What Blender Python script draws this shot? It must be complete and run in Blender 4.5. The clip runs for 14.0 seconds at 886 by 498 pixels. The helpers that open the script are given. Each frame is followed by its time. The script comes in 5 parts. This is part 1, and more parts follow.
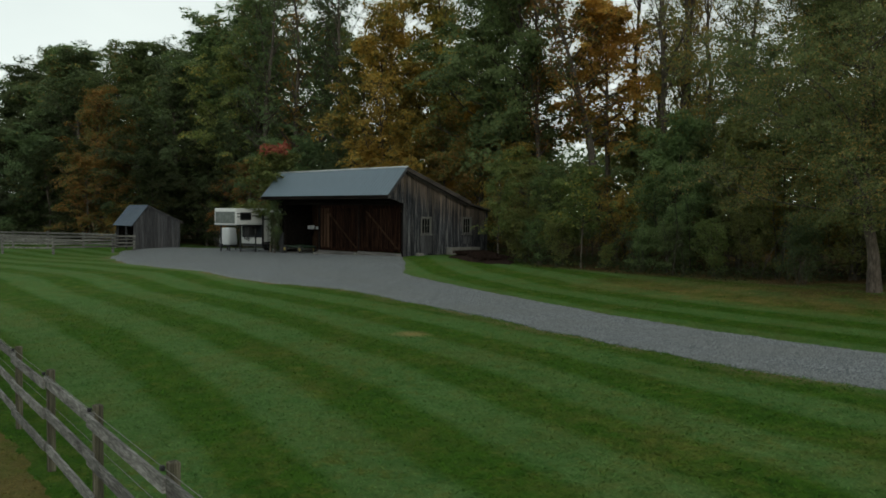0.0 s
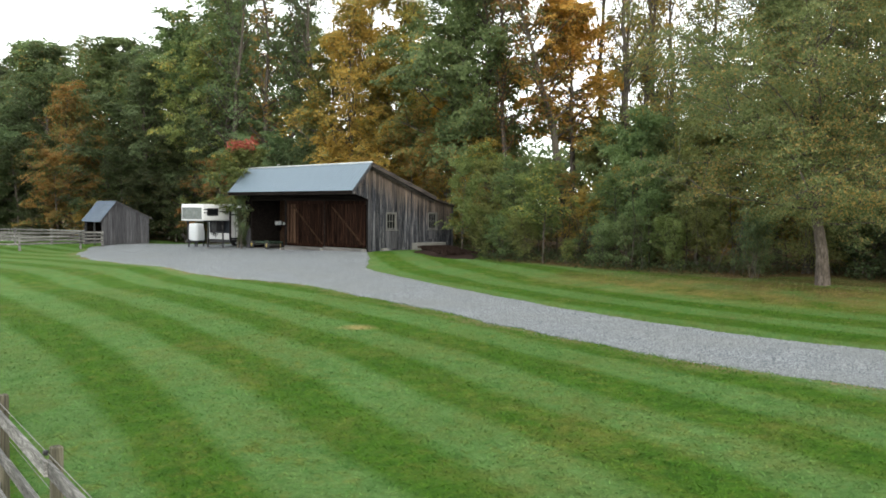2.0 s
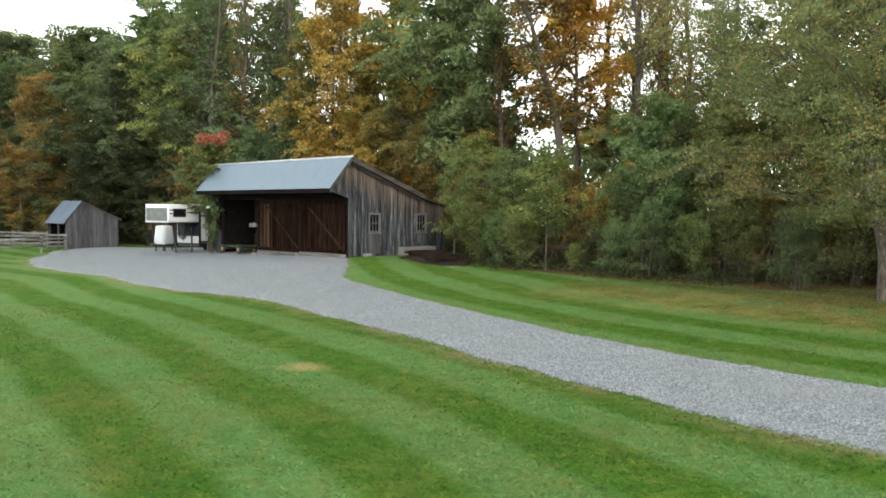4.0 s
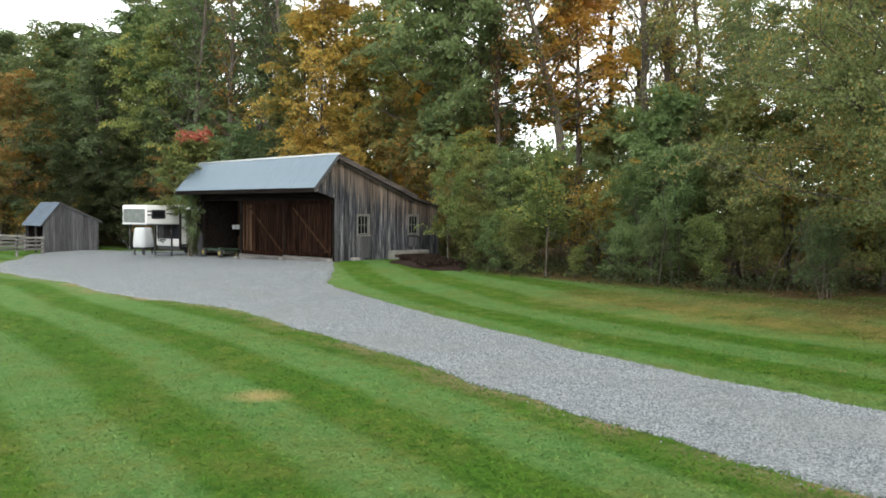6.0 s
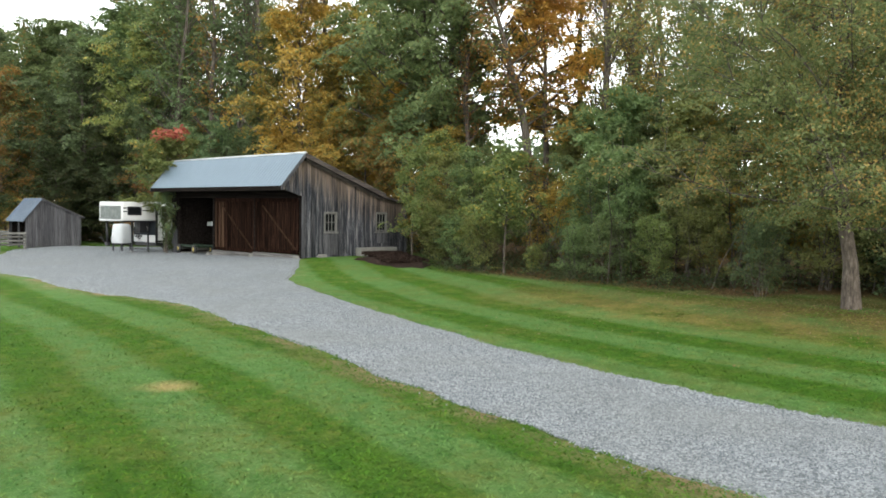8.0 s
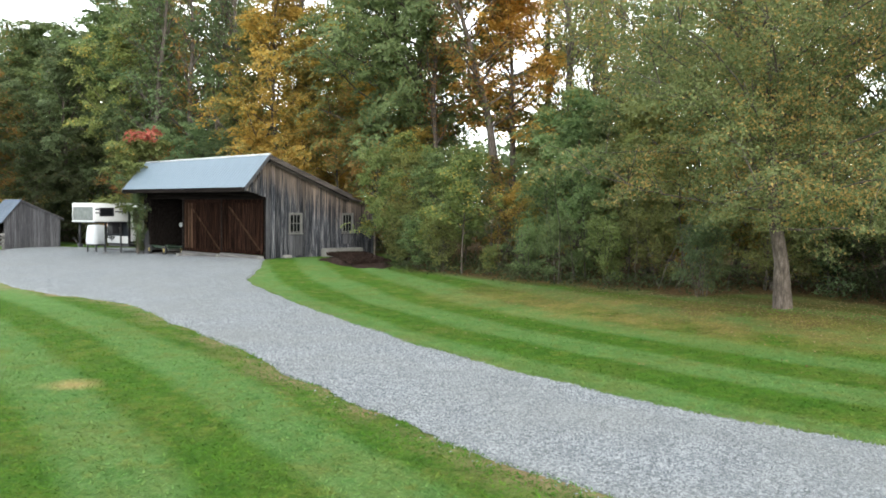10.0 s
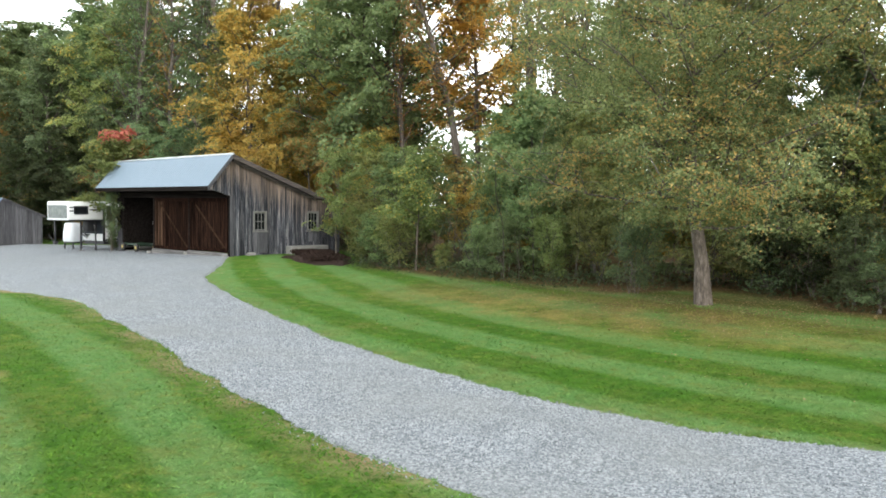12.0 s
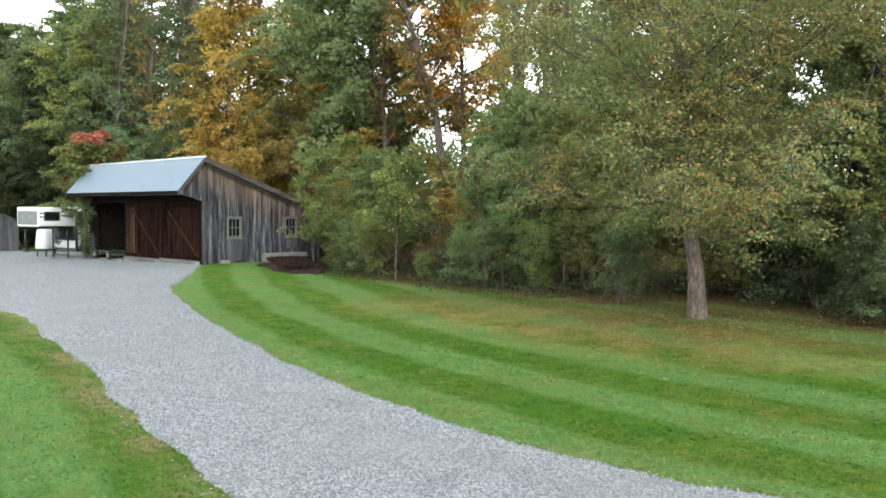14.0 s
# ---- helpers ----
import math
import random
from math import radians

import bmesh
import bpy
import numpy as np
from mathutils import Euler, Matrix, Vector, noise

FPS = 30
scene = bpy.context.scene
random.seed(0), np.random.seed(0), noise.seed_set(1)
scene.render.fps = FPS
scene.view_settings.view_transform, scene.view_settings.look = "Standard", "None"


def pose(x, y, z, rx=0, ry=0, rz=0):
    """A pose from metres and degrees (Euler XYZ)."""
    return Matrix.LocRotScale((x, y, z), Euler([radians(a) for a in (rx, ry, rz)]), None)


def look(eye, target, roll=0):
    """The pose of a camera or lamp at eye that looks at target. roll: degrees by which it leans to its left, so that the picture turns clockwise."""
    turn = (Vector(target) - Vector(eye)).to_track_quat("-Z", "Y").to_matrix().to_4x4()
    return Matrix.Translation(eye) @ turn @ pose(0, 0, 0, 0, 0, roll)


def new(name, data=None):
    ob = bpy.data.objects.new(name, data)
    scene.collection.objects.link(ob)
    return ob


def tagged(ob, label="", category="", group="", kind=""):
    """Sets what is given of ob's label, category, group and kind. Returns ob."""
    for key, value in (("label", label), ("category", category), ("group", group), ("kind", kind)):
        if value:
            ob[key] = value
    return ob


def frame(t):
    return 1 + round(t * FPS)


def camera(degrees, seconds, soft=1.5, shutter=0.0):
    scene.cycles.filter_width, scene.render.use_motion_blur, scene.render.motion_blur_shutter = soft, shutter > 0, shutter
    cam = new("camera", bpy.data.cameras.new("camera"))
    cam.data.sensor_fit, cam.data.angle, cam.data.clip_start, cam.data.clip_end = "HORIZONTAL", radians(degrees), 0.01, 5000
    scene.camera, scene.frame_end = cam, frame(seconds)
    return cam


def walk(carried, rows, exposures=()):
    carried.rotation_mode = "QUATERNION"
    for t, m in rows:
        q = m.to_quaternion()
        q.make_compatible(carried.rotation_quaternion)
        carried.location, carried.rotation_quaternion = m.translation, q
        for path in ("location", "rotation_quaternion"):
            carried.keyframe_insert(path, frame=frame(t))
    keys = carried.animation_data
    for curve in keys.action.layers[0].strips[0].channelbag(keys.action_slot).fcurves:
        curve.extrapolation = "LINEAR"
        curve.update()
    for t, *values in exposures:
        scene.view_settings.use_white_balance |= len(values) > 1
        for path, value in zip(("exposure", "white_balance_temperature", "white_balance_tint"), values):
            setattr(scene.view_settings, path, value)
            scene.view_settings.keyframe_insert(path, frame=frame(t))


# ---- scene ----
cam = camera(53.5, 14.0, soft=1.7)
PATH = [
    (0, (32.476, -26.758, 2.057), (30.993, -25.418, 1.975), 0.6),
    (0.5, (32.634, -26.713, 2.07), (31.165, -25.358, 1.992), 0.5),
    (1, (33.16, -26.713, 2.06), (31.704, -25.344, 1.976), 0.6),
    (1.5, (33.377, -26.718, 2.063), (31.926, -25.344, 1.976), 0.5),
    (2, (33.157, -26.379, 2.039), (31.705, -25.006, 1.948), 0.5),
    (2.5, (32.546, -25.684, 2.028), (31.095, -24.31, 1.938), 0.5),
    (3, (31.8, -24.856, 2.053), (30.35, -23.482, 1.963), 0.5),
    (5.5, (28.206, -20.986, 1.942), (26.76, -19.607, 1.856), 0.4),
    (6, (28.31, -21.06, 1.934), (26.865, -19.679, 1.852), 0.5),
    (6.5, (28.562, -21.292, 1.945), (27.117, -19.913, 1.854), 0.4),
    (7, (28.863, -21.241, 1.984), (27.416, -19.863, 1.895), 0.5),
    (7.5, (29.5, -20.775, 2.034), (28.054, -19.397, 1.943), 0.7),
    (8, (29.815, -20.515, 2.033), (28.371, -19.135, 1.942), 0.7),
    (8.2, (29.79, -20.461, 1.97), (28.348, -19.077, 1.882), 0.7),
    (10.3, (31.427, -19.62, 2.091), (29.982, -18.24, 1.998), 0.6),
    (10.5, (31.638, -19.7, 2.093), (30.193, -18.321, 1.996), 0.6),
    (11, (32.136, -19.681, 2.139), (30.688, -18.305, 2.045), 0.5),
    (11.5, (32.658, -19.328, 2.165), (31.209, -17.952, 2.07), 0.7),
    (12, (32.876, -18.835, 2.165), (31.426, -17.461, 2.067), 0.6),
    (12.5, (32.611, -18.103, 2.191), (31.162, -16.728, 2.099), 0.5),
    (13, (32.493, -17.77, 2.182), (31.045, -16.394, 2.088), 0.5),
    (13.5, (32.377, -17.541, 2.205), (30.928, -16.165, 2.106), 0.4),
    (14, (32.015, -17.162, 2.22), (30.567, -15.786, 2.13), 0.4),
]
EXPOSURES = [(0, -1.56, 6500, -2), (0.5, -0.76, 6500, 1), (1, -0.32, 6500, 4), (1.5, 0.01, 6500, 6), (2, 0.2, 6500, 7), (3, 0.29, 6500, 7),
             (6.5, 0.29, 6500, 7), (8, 0.35, 6450, 7), (11, 0.66, 6300, 8), (14, 0.66, 6300, 8)]
walk(cam, [(t, look(eye, target, roll)) for t, eye, target, roll in PATH], EXPOSURES)

# ---- world, sun ----
world = bpy.data.worlds.new("overcast_sky")
scene.world = world
world.use_nodes = True
wn, wl = world.node_tree.nodes, world.node_tree.links
wn.clear()
w_out, w_bg, w_sky = wn.new("ShaderNodeOutputWorld"), wn.new("ShaderNodeBackground"), wn.new("ShaderNodeTexSky")
w_sky.sky_type, w_sky.sun_disc = "NISHITA", False
w_sky.sun_elevation, w_sky.sun_rotation = radians(33), radians(112)
w_sky.air_density, w_sky.dust_density = 1.0, 4.0
w_mix, w_cloud, w_ramp, w_co, w_map = (wn.new("ShaderNodeMix"), wn.new("ShaderNodeTexNoise"), wn.new("ShaderNodeValToRGB"),
                                       wn.new("ShaderNodeTexCoord"), wn.new("ShaderNodeMapping"))
w_mix.data_type = "RGBA"
w_mix.inputs["Factor"].default_value = 0.86
w_map.inputs["Scale"].default_value = (1.2, 1.2, 3.0)
w_cloud.inputs["Scale"].default_value, w_cloud.inputs["Detail"].default_value = 1.6, 5
w_ramp.color_ramp.elements[0].position, w_ramp.color_ramp.elements[0].color = 0.3, (8.6, 8.8, 9.0, 1)
w_ramp.color_ramp.elements[1].position, w_ramp.color_ramp.elements[1].color = 0.7, (10.4, 10.5, 10.5, 1)
wl.new(w_co.outputs["Generated"], w_map.inputs["Vector"])
wl.new(w_map.outputs["Vector"], w_cloud.inputs["Vector"])
wl.new(w_cloud.outputs["Fac"], w_ramp.inputs["Fac"])
wl.new(w_sky.outputs["Color"], w_mix.inputs["A"])
wl.new(w_ramp.outputs["Color"], w_mix.inputs["B"])
# bright haze at the horizon, thicker cloud overhead
w_sep, w_up, w_grade = wn.new("ShaderNodeSeparateXYZ"), wn.new("ShaderNodeMapRange"), wn.new("ShaderNodeMix")
w_up.inputs["From Min"].default_value, w_up.inputs["From Max"].default_value = 0.0, 0.7
w_up.inputs["To Min"].default_value, w_up.inputs["To Max"].default_value = 2.7, 1.0
w_grade.data_type, w_grade.blend_type = "RGBA", "MULTIPLY"
w_grade.inputs["Factor"].default_value = 1.0
wl.new(w_co.outputs["Generated"], w_sep.inputs["Vector"])
wl.new(w_sep.outputs["Z"], w_up.inputs["Value"])
wl.new(w_mix.outputs["Result"], w_grade.inputs["A"])
wl.new(w_up.outputs["Result"], w_grade.inputs["B"])
wl.new(w_grade.outputs["Result"], w_bg.inputs["Color"])
wl.new(w_bg.outputs["Background"], w_out.inputs["Surface"])
w_bg.inputs["Strength"].default_value = 0.135

sun = new("sun", bpy.data.lights.new("sun", "SUN"))
sun.data.energy, sun.data.angle, sun.data.color = 1.5, radians(50), (1.0, 0.97, 0.92)
sun.matrix_world = look((60, -24, 42), (0, 0, 0))


# ---- shape helpers ----
def ss(a, b, v):
    k = min(1.0, max(0.0, (v - a) / (b - a)))
    return k * k * (3 - 2 * k)


def ground_z(x, y):
    """Height of the ground."""
    z = -0.02 - 0.23 * ss(0, 6, x) - 0.28 * ss(1, -4, y) - 0.26 * ss(-16, -23, y) - 0.0245 * min(26.0, max(0.0, -x))
    z += 0.03 * max(0.0, min(y, 40) - 9) + 0.02 * math.sin(x * 0.31 + y * 0.17) * ss(0, 8, abs(x) + abs(y) - 3)
    return z


def mesh_of(name, verts, faces, mats=(), smooth=False):
    me = bpy.data.meshes.new(name)
    me.from_pydata([tuple(v) for v in verts], [], [tuple(f) for f in faces])
    for m in mats if isinstance(mats, (list, tuple)) else (mats,):
        me.materials.append(m)
    if smooth:
        me.polygons.foreach_set("use_smooth", [True] * len(me.polygons))
    me.update()
    return me


def child(name, me, parent, label=""):
    ob = new(name, me)
    if parent is not None:
        ob.parent = parent
    if label:
        tagged(ob, label)
    return ob


def quads_mesh(name, v, per, mat, smooth=False):
    """Mesh of loose polygons, each with `per` corners; v has shape (n * per, 3)."""
    n = len(v) // per
    me = bpy.data.meshes.new(name)
    me.vertices.add(n * per)
    me.vertices.foreach_set("co", np.asarray(v, np.float32).ravel())
    me.loops.add(n * per)
    me.loops.foreach_set("vertex_index", np.arange(n * per, dtype=np.int32))
    me.polygons.add(n)
    me.polygons.foreach_set("loop_start", np.arange(n, dtype=np.int32) * per)
    if smooth:
        me.polygons.foreach_set("use_smooth", np.ones(n, bool))
    me.materials.append(mat)
    me.update(calc_edges=True)
    return me


def thing(name, at, label, category, group="", turn=0.0, kind=""):
    ob = new(name)
    ob.empty_display_size = 0.2
    ob.matrix_basis = pose(*at, 0, 0, turn)
    return tagged(ob, label, category, group, kind)


def prism(name, outline, axis, lo, hi, mat, parent, label=""):
    """A solid from a 2D outline (the two other axes, in order) drawn out along an axis."""
    n = len(outline)
    verts = []
    for c in (lo, hi):
        for a, b in outline:
            verts.append({"x": (c, a, b), "y": (a, c, b), "z": (a, b, c)}[axis])
    faces = [tuple(range(n))[::-1], tuple(range(n, 2 * n))]
    faces += [(i, (i + 1) % n, n + (i + 1) % n, n + i) for i in range(n)]
    me = mesh_of(name, verts, faces, mat)
    bm = bmesh.new()
    bm.from_mesh(me)
    bmesh.ops.recalc_face_normals(bm, faces=bm.faces)
    bm.to_mesh(me)
    bm.free()
    return child(name, me, parent, label)


def block(name, lo, hi, mat, parent, label="", bevel=0.0, segs=1):
    """A box between two corners, its edges rounded by bevel."""
    bm = bmesh.new()
    bmesh.ops.create_cube(bm, size=1)
    for v in bm.verts:
        v.co = Vector([lo[i] + (v.co[i] + 0.5) * (hi[i] - lo[i]) for i in range(3)])
    if bevel:
        bmesh.ops.bevel(bm, geom=bm.edges[:], offset=bevel, segments=segs, affect="EDGES", profile=0.5)
    me = bpy.data.meshes.new(name)
    bm.to_mesh(me)
    bm.free()
    me.materials.append(mat)
    if segs > 1:
        me.polygons.foreach_set("use_smooth", [True] * len(me.polygons))
        me.set_sharp_from_angle(angle=radians(40))
    return child(name, me, parent, label)


def tube_arrays(path, radii, n=8, cap=True):
    """Vertices and faces of a tube along a path."""
    P = [Vector(p) for p in path]
    verts, faces = [], []
    ref = Vector((0.31, 0.83, 0.46))
    for i, p in enumerate(P):
        d = (P[min(i + 1, len(P) - 1)] - P[max(i - 1, 0)]).normalized()
        a = d.cross(ref).normalized()
        b = d.cross(a)
        for k in range(n):
            t = 2 * math.pi * k / n
            verts.append(p + (a * math.cos(t) + b * math.sin(t)) * radii[i])
    for i in range(len(P) - 1):
        for k in range(n):
            faces.append((i * n + k, i * n + (k + 1) % n, (i + 1) * n + (k + 1) % n, (i + 1) * n + k))
    if cap:
        faces.append(tuple(range(n))[::-1])
        faces.append(tuple(range((len(P) - 1) * n, len(P) * n)))
    return verts, faces


def tube(name, path, radii, mat, parent, label="", n=8):
    if not isinstance(radii, (list, tuple)):
        radii = [radii] * len(path)
    v, f = tube_arrays(path, radii, n)
    return child(name, mesh_of(name, v, f, mat, True), parent, label)


def lathe(name, profile, centre, axis, mat, parent, label="", n=20):
    """A turned solid: profile of (radius, place along the axis)."""
    c, verts, faces = Vector(centre), [], []
    for r, h in profile:
        for k in range(n):
            t = 2 * math.pi * k / n
            a, b = r * math.cos(t), r * math.sin(t)
            verts.append(c + Vector({"x": (h, a, b), "y": (a, h, b), "z": (a, b, h)}[axis]))
    for i in range(len(profile) - 1):
        for k in range(n):
            faces.append((i * n + k, i * n + (k + 1) % n, (i + 1) * n + (k + 1) % n, (i + 1) * n + k))
    faces.append(tuple(range(n)))
    faces.append(tuple(range((len(profile) - 1) * n, len(profile) * n)))
    return child(name, mesh_of(name, verts, faces, mat, True), parent, label)


# ---- materials ----
class Nodes:
    """Short hand for the nodes of one material."""

    def __init__(self, name):
        self.mat = bpy.data.materials.new(name)
        self.mat.use_nodes = True
        self.t = self.mat.node_tree
        self.t.nodes.clear()
        self.out = self.t.nodes.new("ShaderNodeOutputMaterial")

    def add(self, kind, **inputs):
        n = self.t.nodes.new(kind)
        for k, v in inputs.items():
            self.put(n.inputs[k.replace("_", " ")], v)
        return n

    def put(self, socket, v):
        if isinstance(v, bpy.types.NodeSocket):
            self.t.links.new(v, socket)
        elif isinstance(v, tuple) and len(v) == 3 and len(socket.default_value) == 4:
            socket.default_value = (*v, 1)
        else:
            socket.default_value = v

    def pos(self):
        return self.add("ShaderNodeNewGeometry").outputs["Position"]

    def obj(self):
        return self.add("ShaderNodeTexCoord").outputs["Object"]

    def noise(self, vec, scale, detail=4.0, rough=0.55, stretch=None):
        if stretch:
            m = self.add("ShaderNodeMapping", Vector=vec)
            m.inputs["Scale"].default_value = stretch
            vec = m.outputs["Vector"]
        return self.add("ShaderNodeTexNoise", Vector=vec, Scale=scale, Detail=detail, Roughness=rough).outputs["Fac"]

    def ramp(self, fac, *stops):
        n = self.add("ShaderNodeValToRGB", Fac=fac)
        e = n.color_ramp.elements
        while len(e) < len(stops):
            e.new(0.5)
        for el, (p, c) in zip(e, stops):
            el.position, el.color = p, (*c, 1) if isinstance(c, tuple) else (c, c, c, 1)
        return n.outputs["Color"]

    def mix(self, fac, a, b, blend="MIX"):
        n = self.add("ShaderNodeMix")
        n.data_type, n.blend_type = "RGBA", blend
        self.put(n.inputs["Factor"], fac)
        self.put(n.inputs["A"], a)
        self.put(n.inputs["B"], b)
        return n.outputs["Result"]

    def math(self, op, a, b=0.0, clamp=False):
        n = self.add("ShaderNodeMath")
        n.operation, n.use_clamp = op, clamp
        self.put(n.inputs[0], a)
        self.put(n.inputs[1], b)
        return n.outputs[0]

    def hsv(self, col, hue=0.5, sat=1.0, val=1.0):
        return self.add("ShaderNodeHueSaturation", Color=col, Hue=hue, Saturation=sat, Value=val).outputs["Color"]

    def rand(self):
        return self.add("ShaderNodeObjectInfo").outputs["Random"]

    def island(self):
        return self.add("ShaderNodeNewGeometry").outputs["Random Per Island"]

    def bump(self, height, strength=0.4, distance=0.01):
        return self.add("ShaderNodeBump", Height=height, Strength=strength, Distance=distance).outputs["Normal"]

    def surface(self, colour, rough=0.8, metal=0.0, normal=None, spec=0.3):
        b = self.add("ShaderNodeBsdfPrincipled")
        self.put(b.inputs["Base Color"], colour)
        self.put(b.inputs["Roughness"], rough)
        self.put(b.inputs["Metallic"], metal)
        self.put(b.inputs["Specular IOR Level"], spec)
        if normal is not None:
            self.put(b.inputs["Normal"], normal)
        self.t.links.new(b.outputs["BSDF"], self.out.inputs["Surface"])
        return self.mat


def old_wood(name, dark, mid, light, brown=None, axis="z", rough=0.88, spec=0.2, vary=0.45):
    """Weathered boards: long grain, stains and cracks along one axis; brown shows where eaves kept the weather off."""
    m = Nodes(name)
    p, r = m.obj(), m.rand()
    off = m.add("ShaderNodeVectorMath")
    off.operation = "ADD"
    m.put(off.inputs[0], p)
    comb = m.add("ShaderNodeCombineXYZ", X=m.math("MULTIPLY", r, 31.0), Y=m.math("MULTIPLY", r, 17.0), Z=m.math("MULTIPLY", r, 7.0))
    m.put(off.inputs[1], comb.outputs[0])
    v = off.outputs[0]
    fine = {"x": (0.8, 22, 22), "y": (22, 0.8, 22), "z": (22, 22, 0.8)}[axis]
    broad = {"x": (0.35, 8, 8), "y": (8, 0.35, 8), "z": (8, 8, 0.35)}[axis]
    grain = m.noise(v, 3.0, 6, 0.65, fine)
    stain = m.noise(v, 1.6, 4, 0.6, broad)
    col = m.ramp(m.math("ADD", m.math("MULTIPLY", grain, 0.5), m.math("MULTIPLY", stain, 0.5)), (0.4, dark), (0.51, mid), (0.615, light))
    if brown:
        s = m.add("ShaderNodeSeparateXYZ", Vector=m.pos())
        edge = m.math("ADD", m.math("ADD", s.outputs["Z"], m.math("MULTIPLY", m.math("MAXIMUM", s.outputs["Y"], 0.0), 0.36)), m.math("MULTIPLY", m.math("SUBTRACT", stain, 0.5), 4.5))
        f = m.add("ShaderNodeMapRange", Value=edge)
        f.inputs["From Min"].default_value, f.inputs["From Max"].default_value = 2.75, 4.0
        col = m.mix(f.outputs[0], col, m.mix(grain, tuple(c * 0.5 for c in brown), tuple(c * 1.3 for c in brown)))
    col = m.hsv(col, 0.5, 1.0, m.math("ADD", 1.0 - vary / 2, m.math("MULTIPLY", r, vary)))
    return m.surface(col, rough, 0, m.bump(grain, 0.6, 0.012), spec)


def plain(name, colour, rough=0.6, metal=0.0, vary=0.25, scale=3.0, spec=0.4, bump=0.15):
    m = Nodes(name)
    n1, n2 = m.noise(m.obj(), scale, 4), m.noise(m.obj(), scale * 12, 3)
    f = m.math("ADD", m.math("MULTIPLY", n1, 0.65), m.math("MULTIPLY", n2, 0.35))
    col = m.ramp(f, (0.3, tuple(c * (1 - vary) for c in colour)), (0.7, tuple(min(1.0, c * (1 + vary)) for c in colour)))
    return m.surface(col, rough, metal, m.bump(n2, bump, 0.004), spec)


def leafage(name, a, b, c, accent=None, share=0.12, thin=0.46, each=True):
    """Leaves: colour varies leaf by leaf, clump by clump and tree by tree; light passes through."""
    m = Nodes(name)
    isl, tree = m.island(), m.rand()
    clump = m.noise(m.pos(), 0.55, 3, 0.6)
    f = m.math("ADD", m.math("MULTIPLY", isl, 0.5), m.math("MULTIPLY", clump, 0.6))
    col = m.ramp(f, (0.25, a), (0.5, b), (0.85, c))
    if accent:
        pick = m.math("GREATER_THAN", m.math("ADD", m.math("MULTIPLY", isl, 0.6), m.math("MULTIPLY", m.noise(m.pos(), 0.35, 2), 0.8)), 1.08 - share)
        col = m.mix(pick, col, accent)
    if each:
        col = m.hsv(col, m.math("ADD", 0.485, m.math("MULTIPLY", tree, 0.03)), 1.0, m.math("ADD", 0.75, m.math("MULTIPLY", tree, 0.5)))
    d = m.add("ShaderNodeBsdfPrincipled", Roughness=0.55)
    m.put(d.inputs["Base Color"], col)
    m.put(d.inputs["Specular IOR Level"], 0.25)
    t = m.add("ShaderNodeBsdfTranslucent", Color=m.hsv(col, 0.49, 1.05, 1.3))
    mx = m.add("ShaderNodeMixShader", Fac=thin)
    m.t.links.new(d.outputs[0], mx.inputs[1])
    m.t.links.new(t.outputs[0], mx.inputs[2])
    m.t.links.new(mx.outputs[0], m.out.inputs["Surface"])
    return m.mat


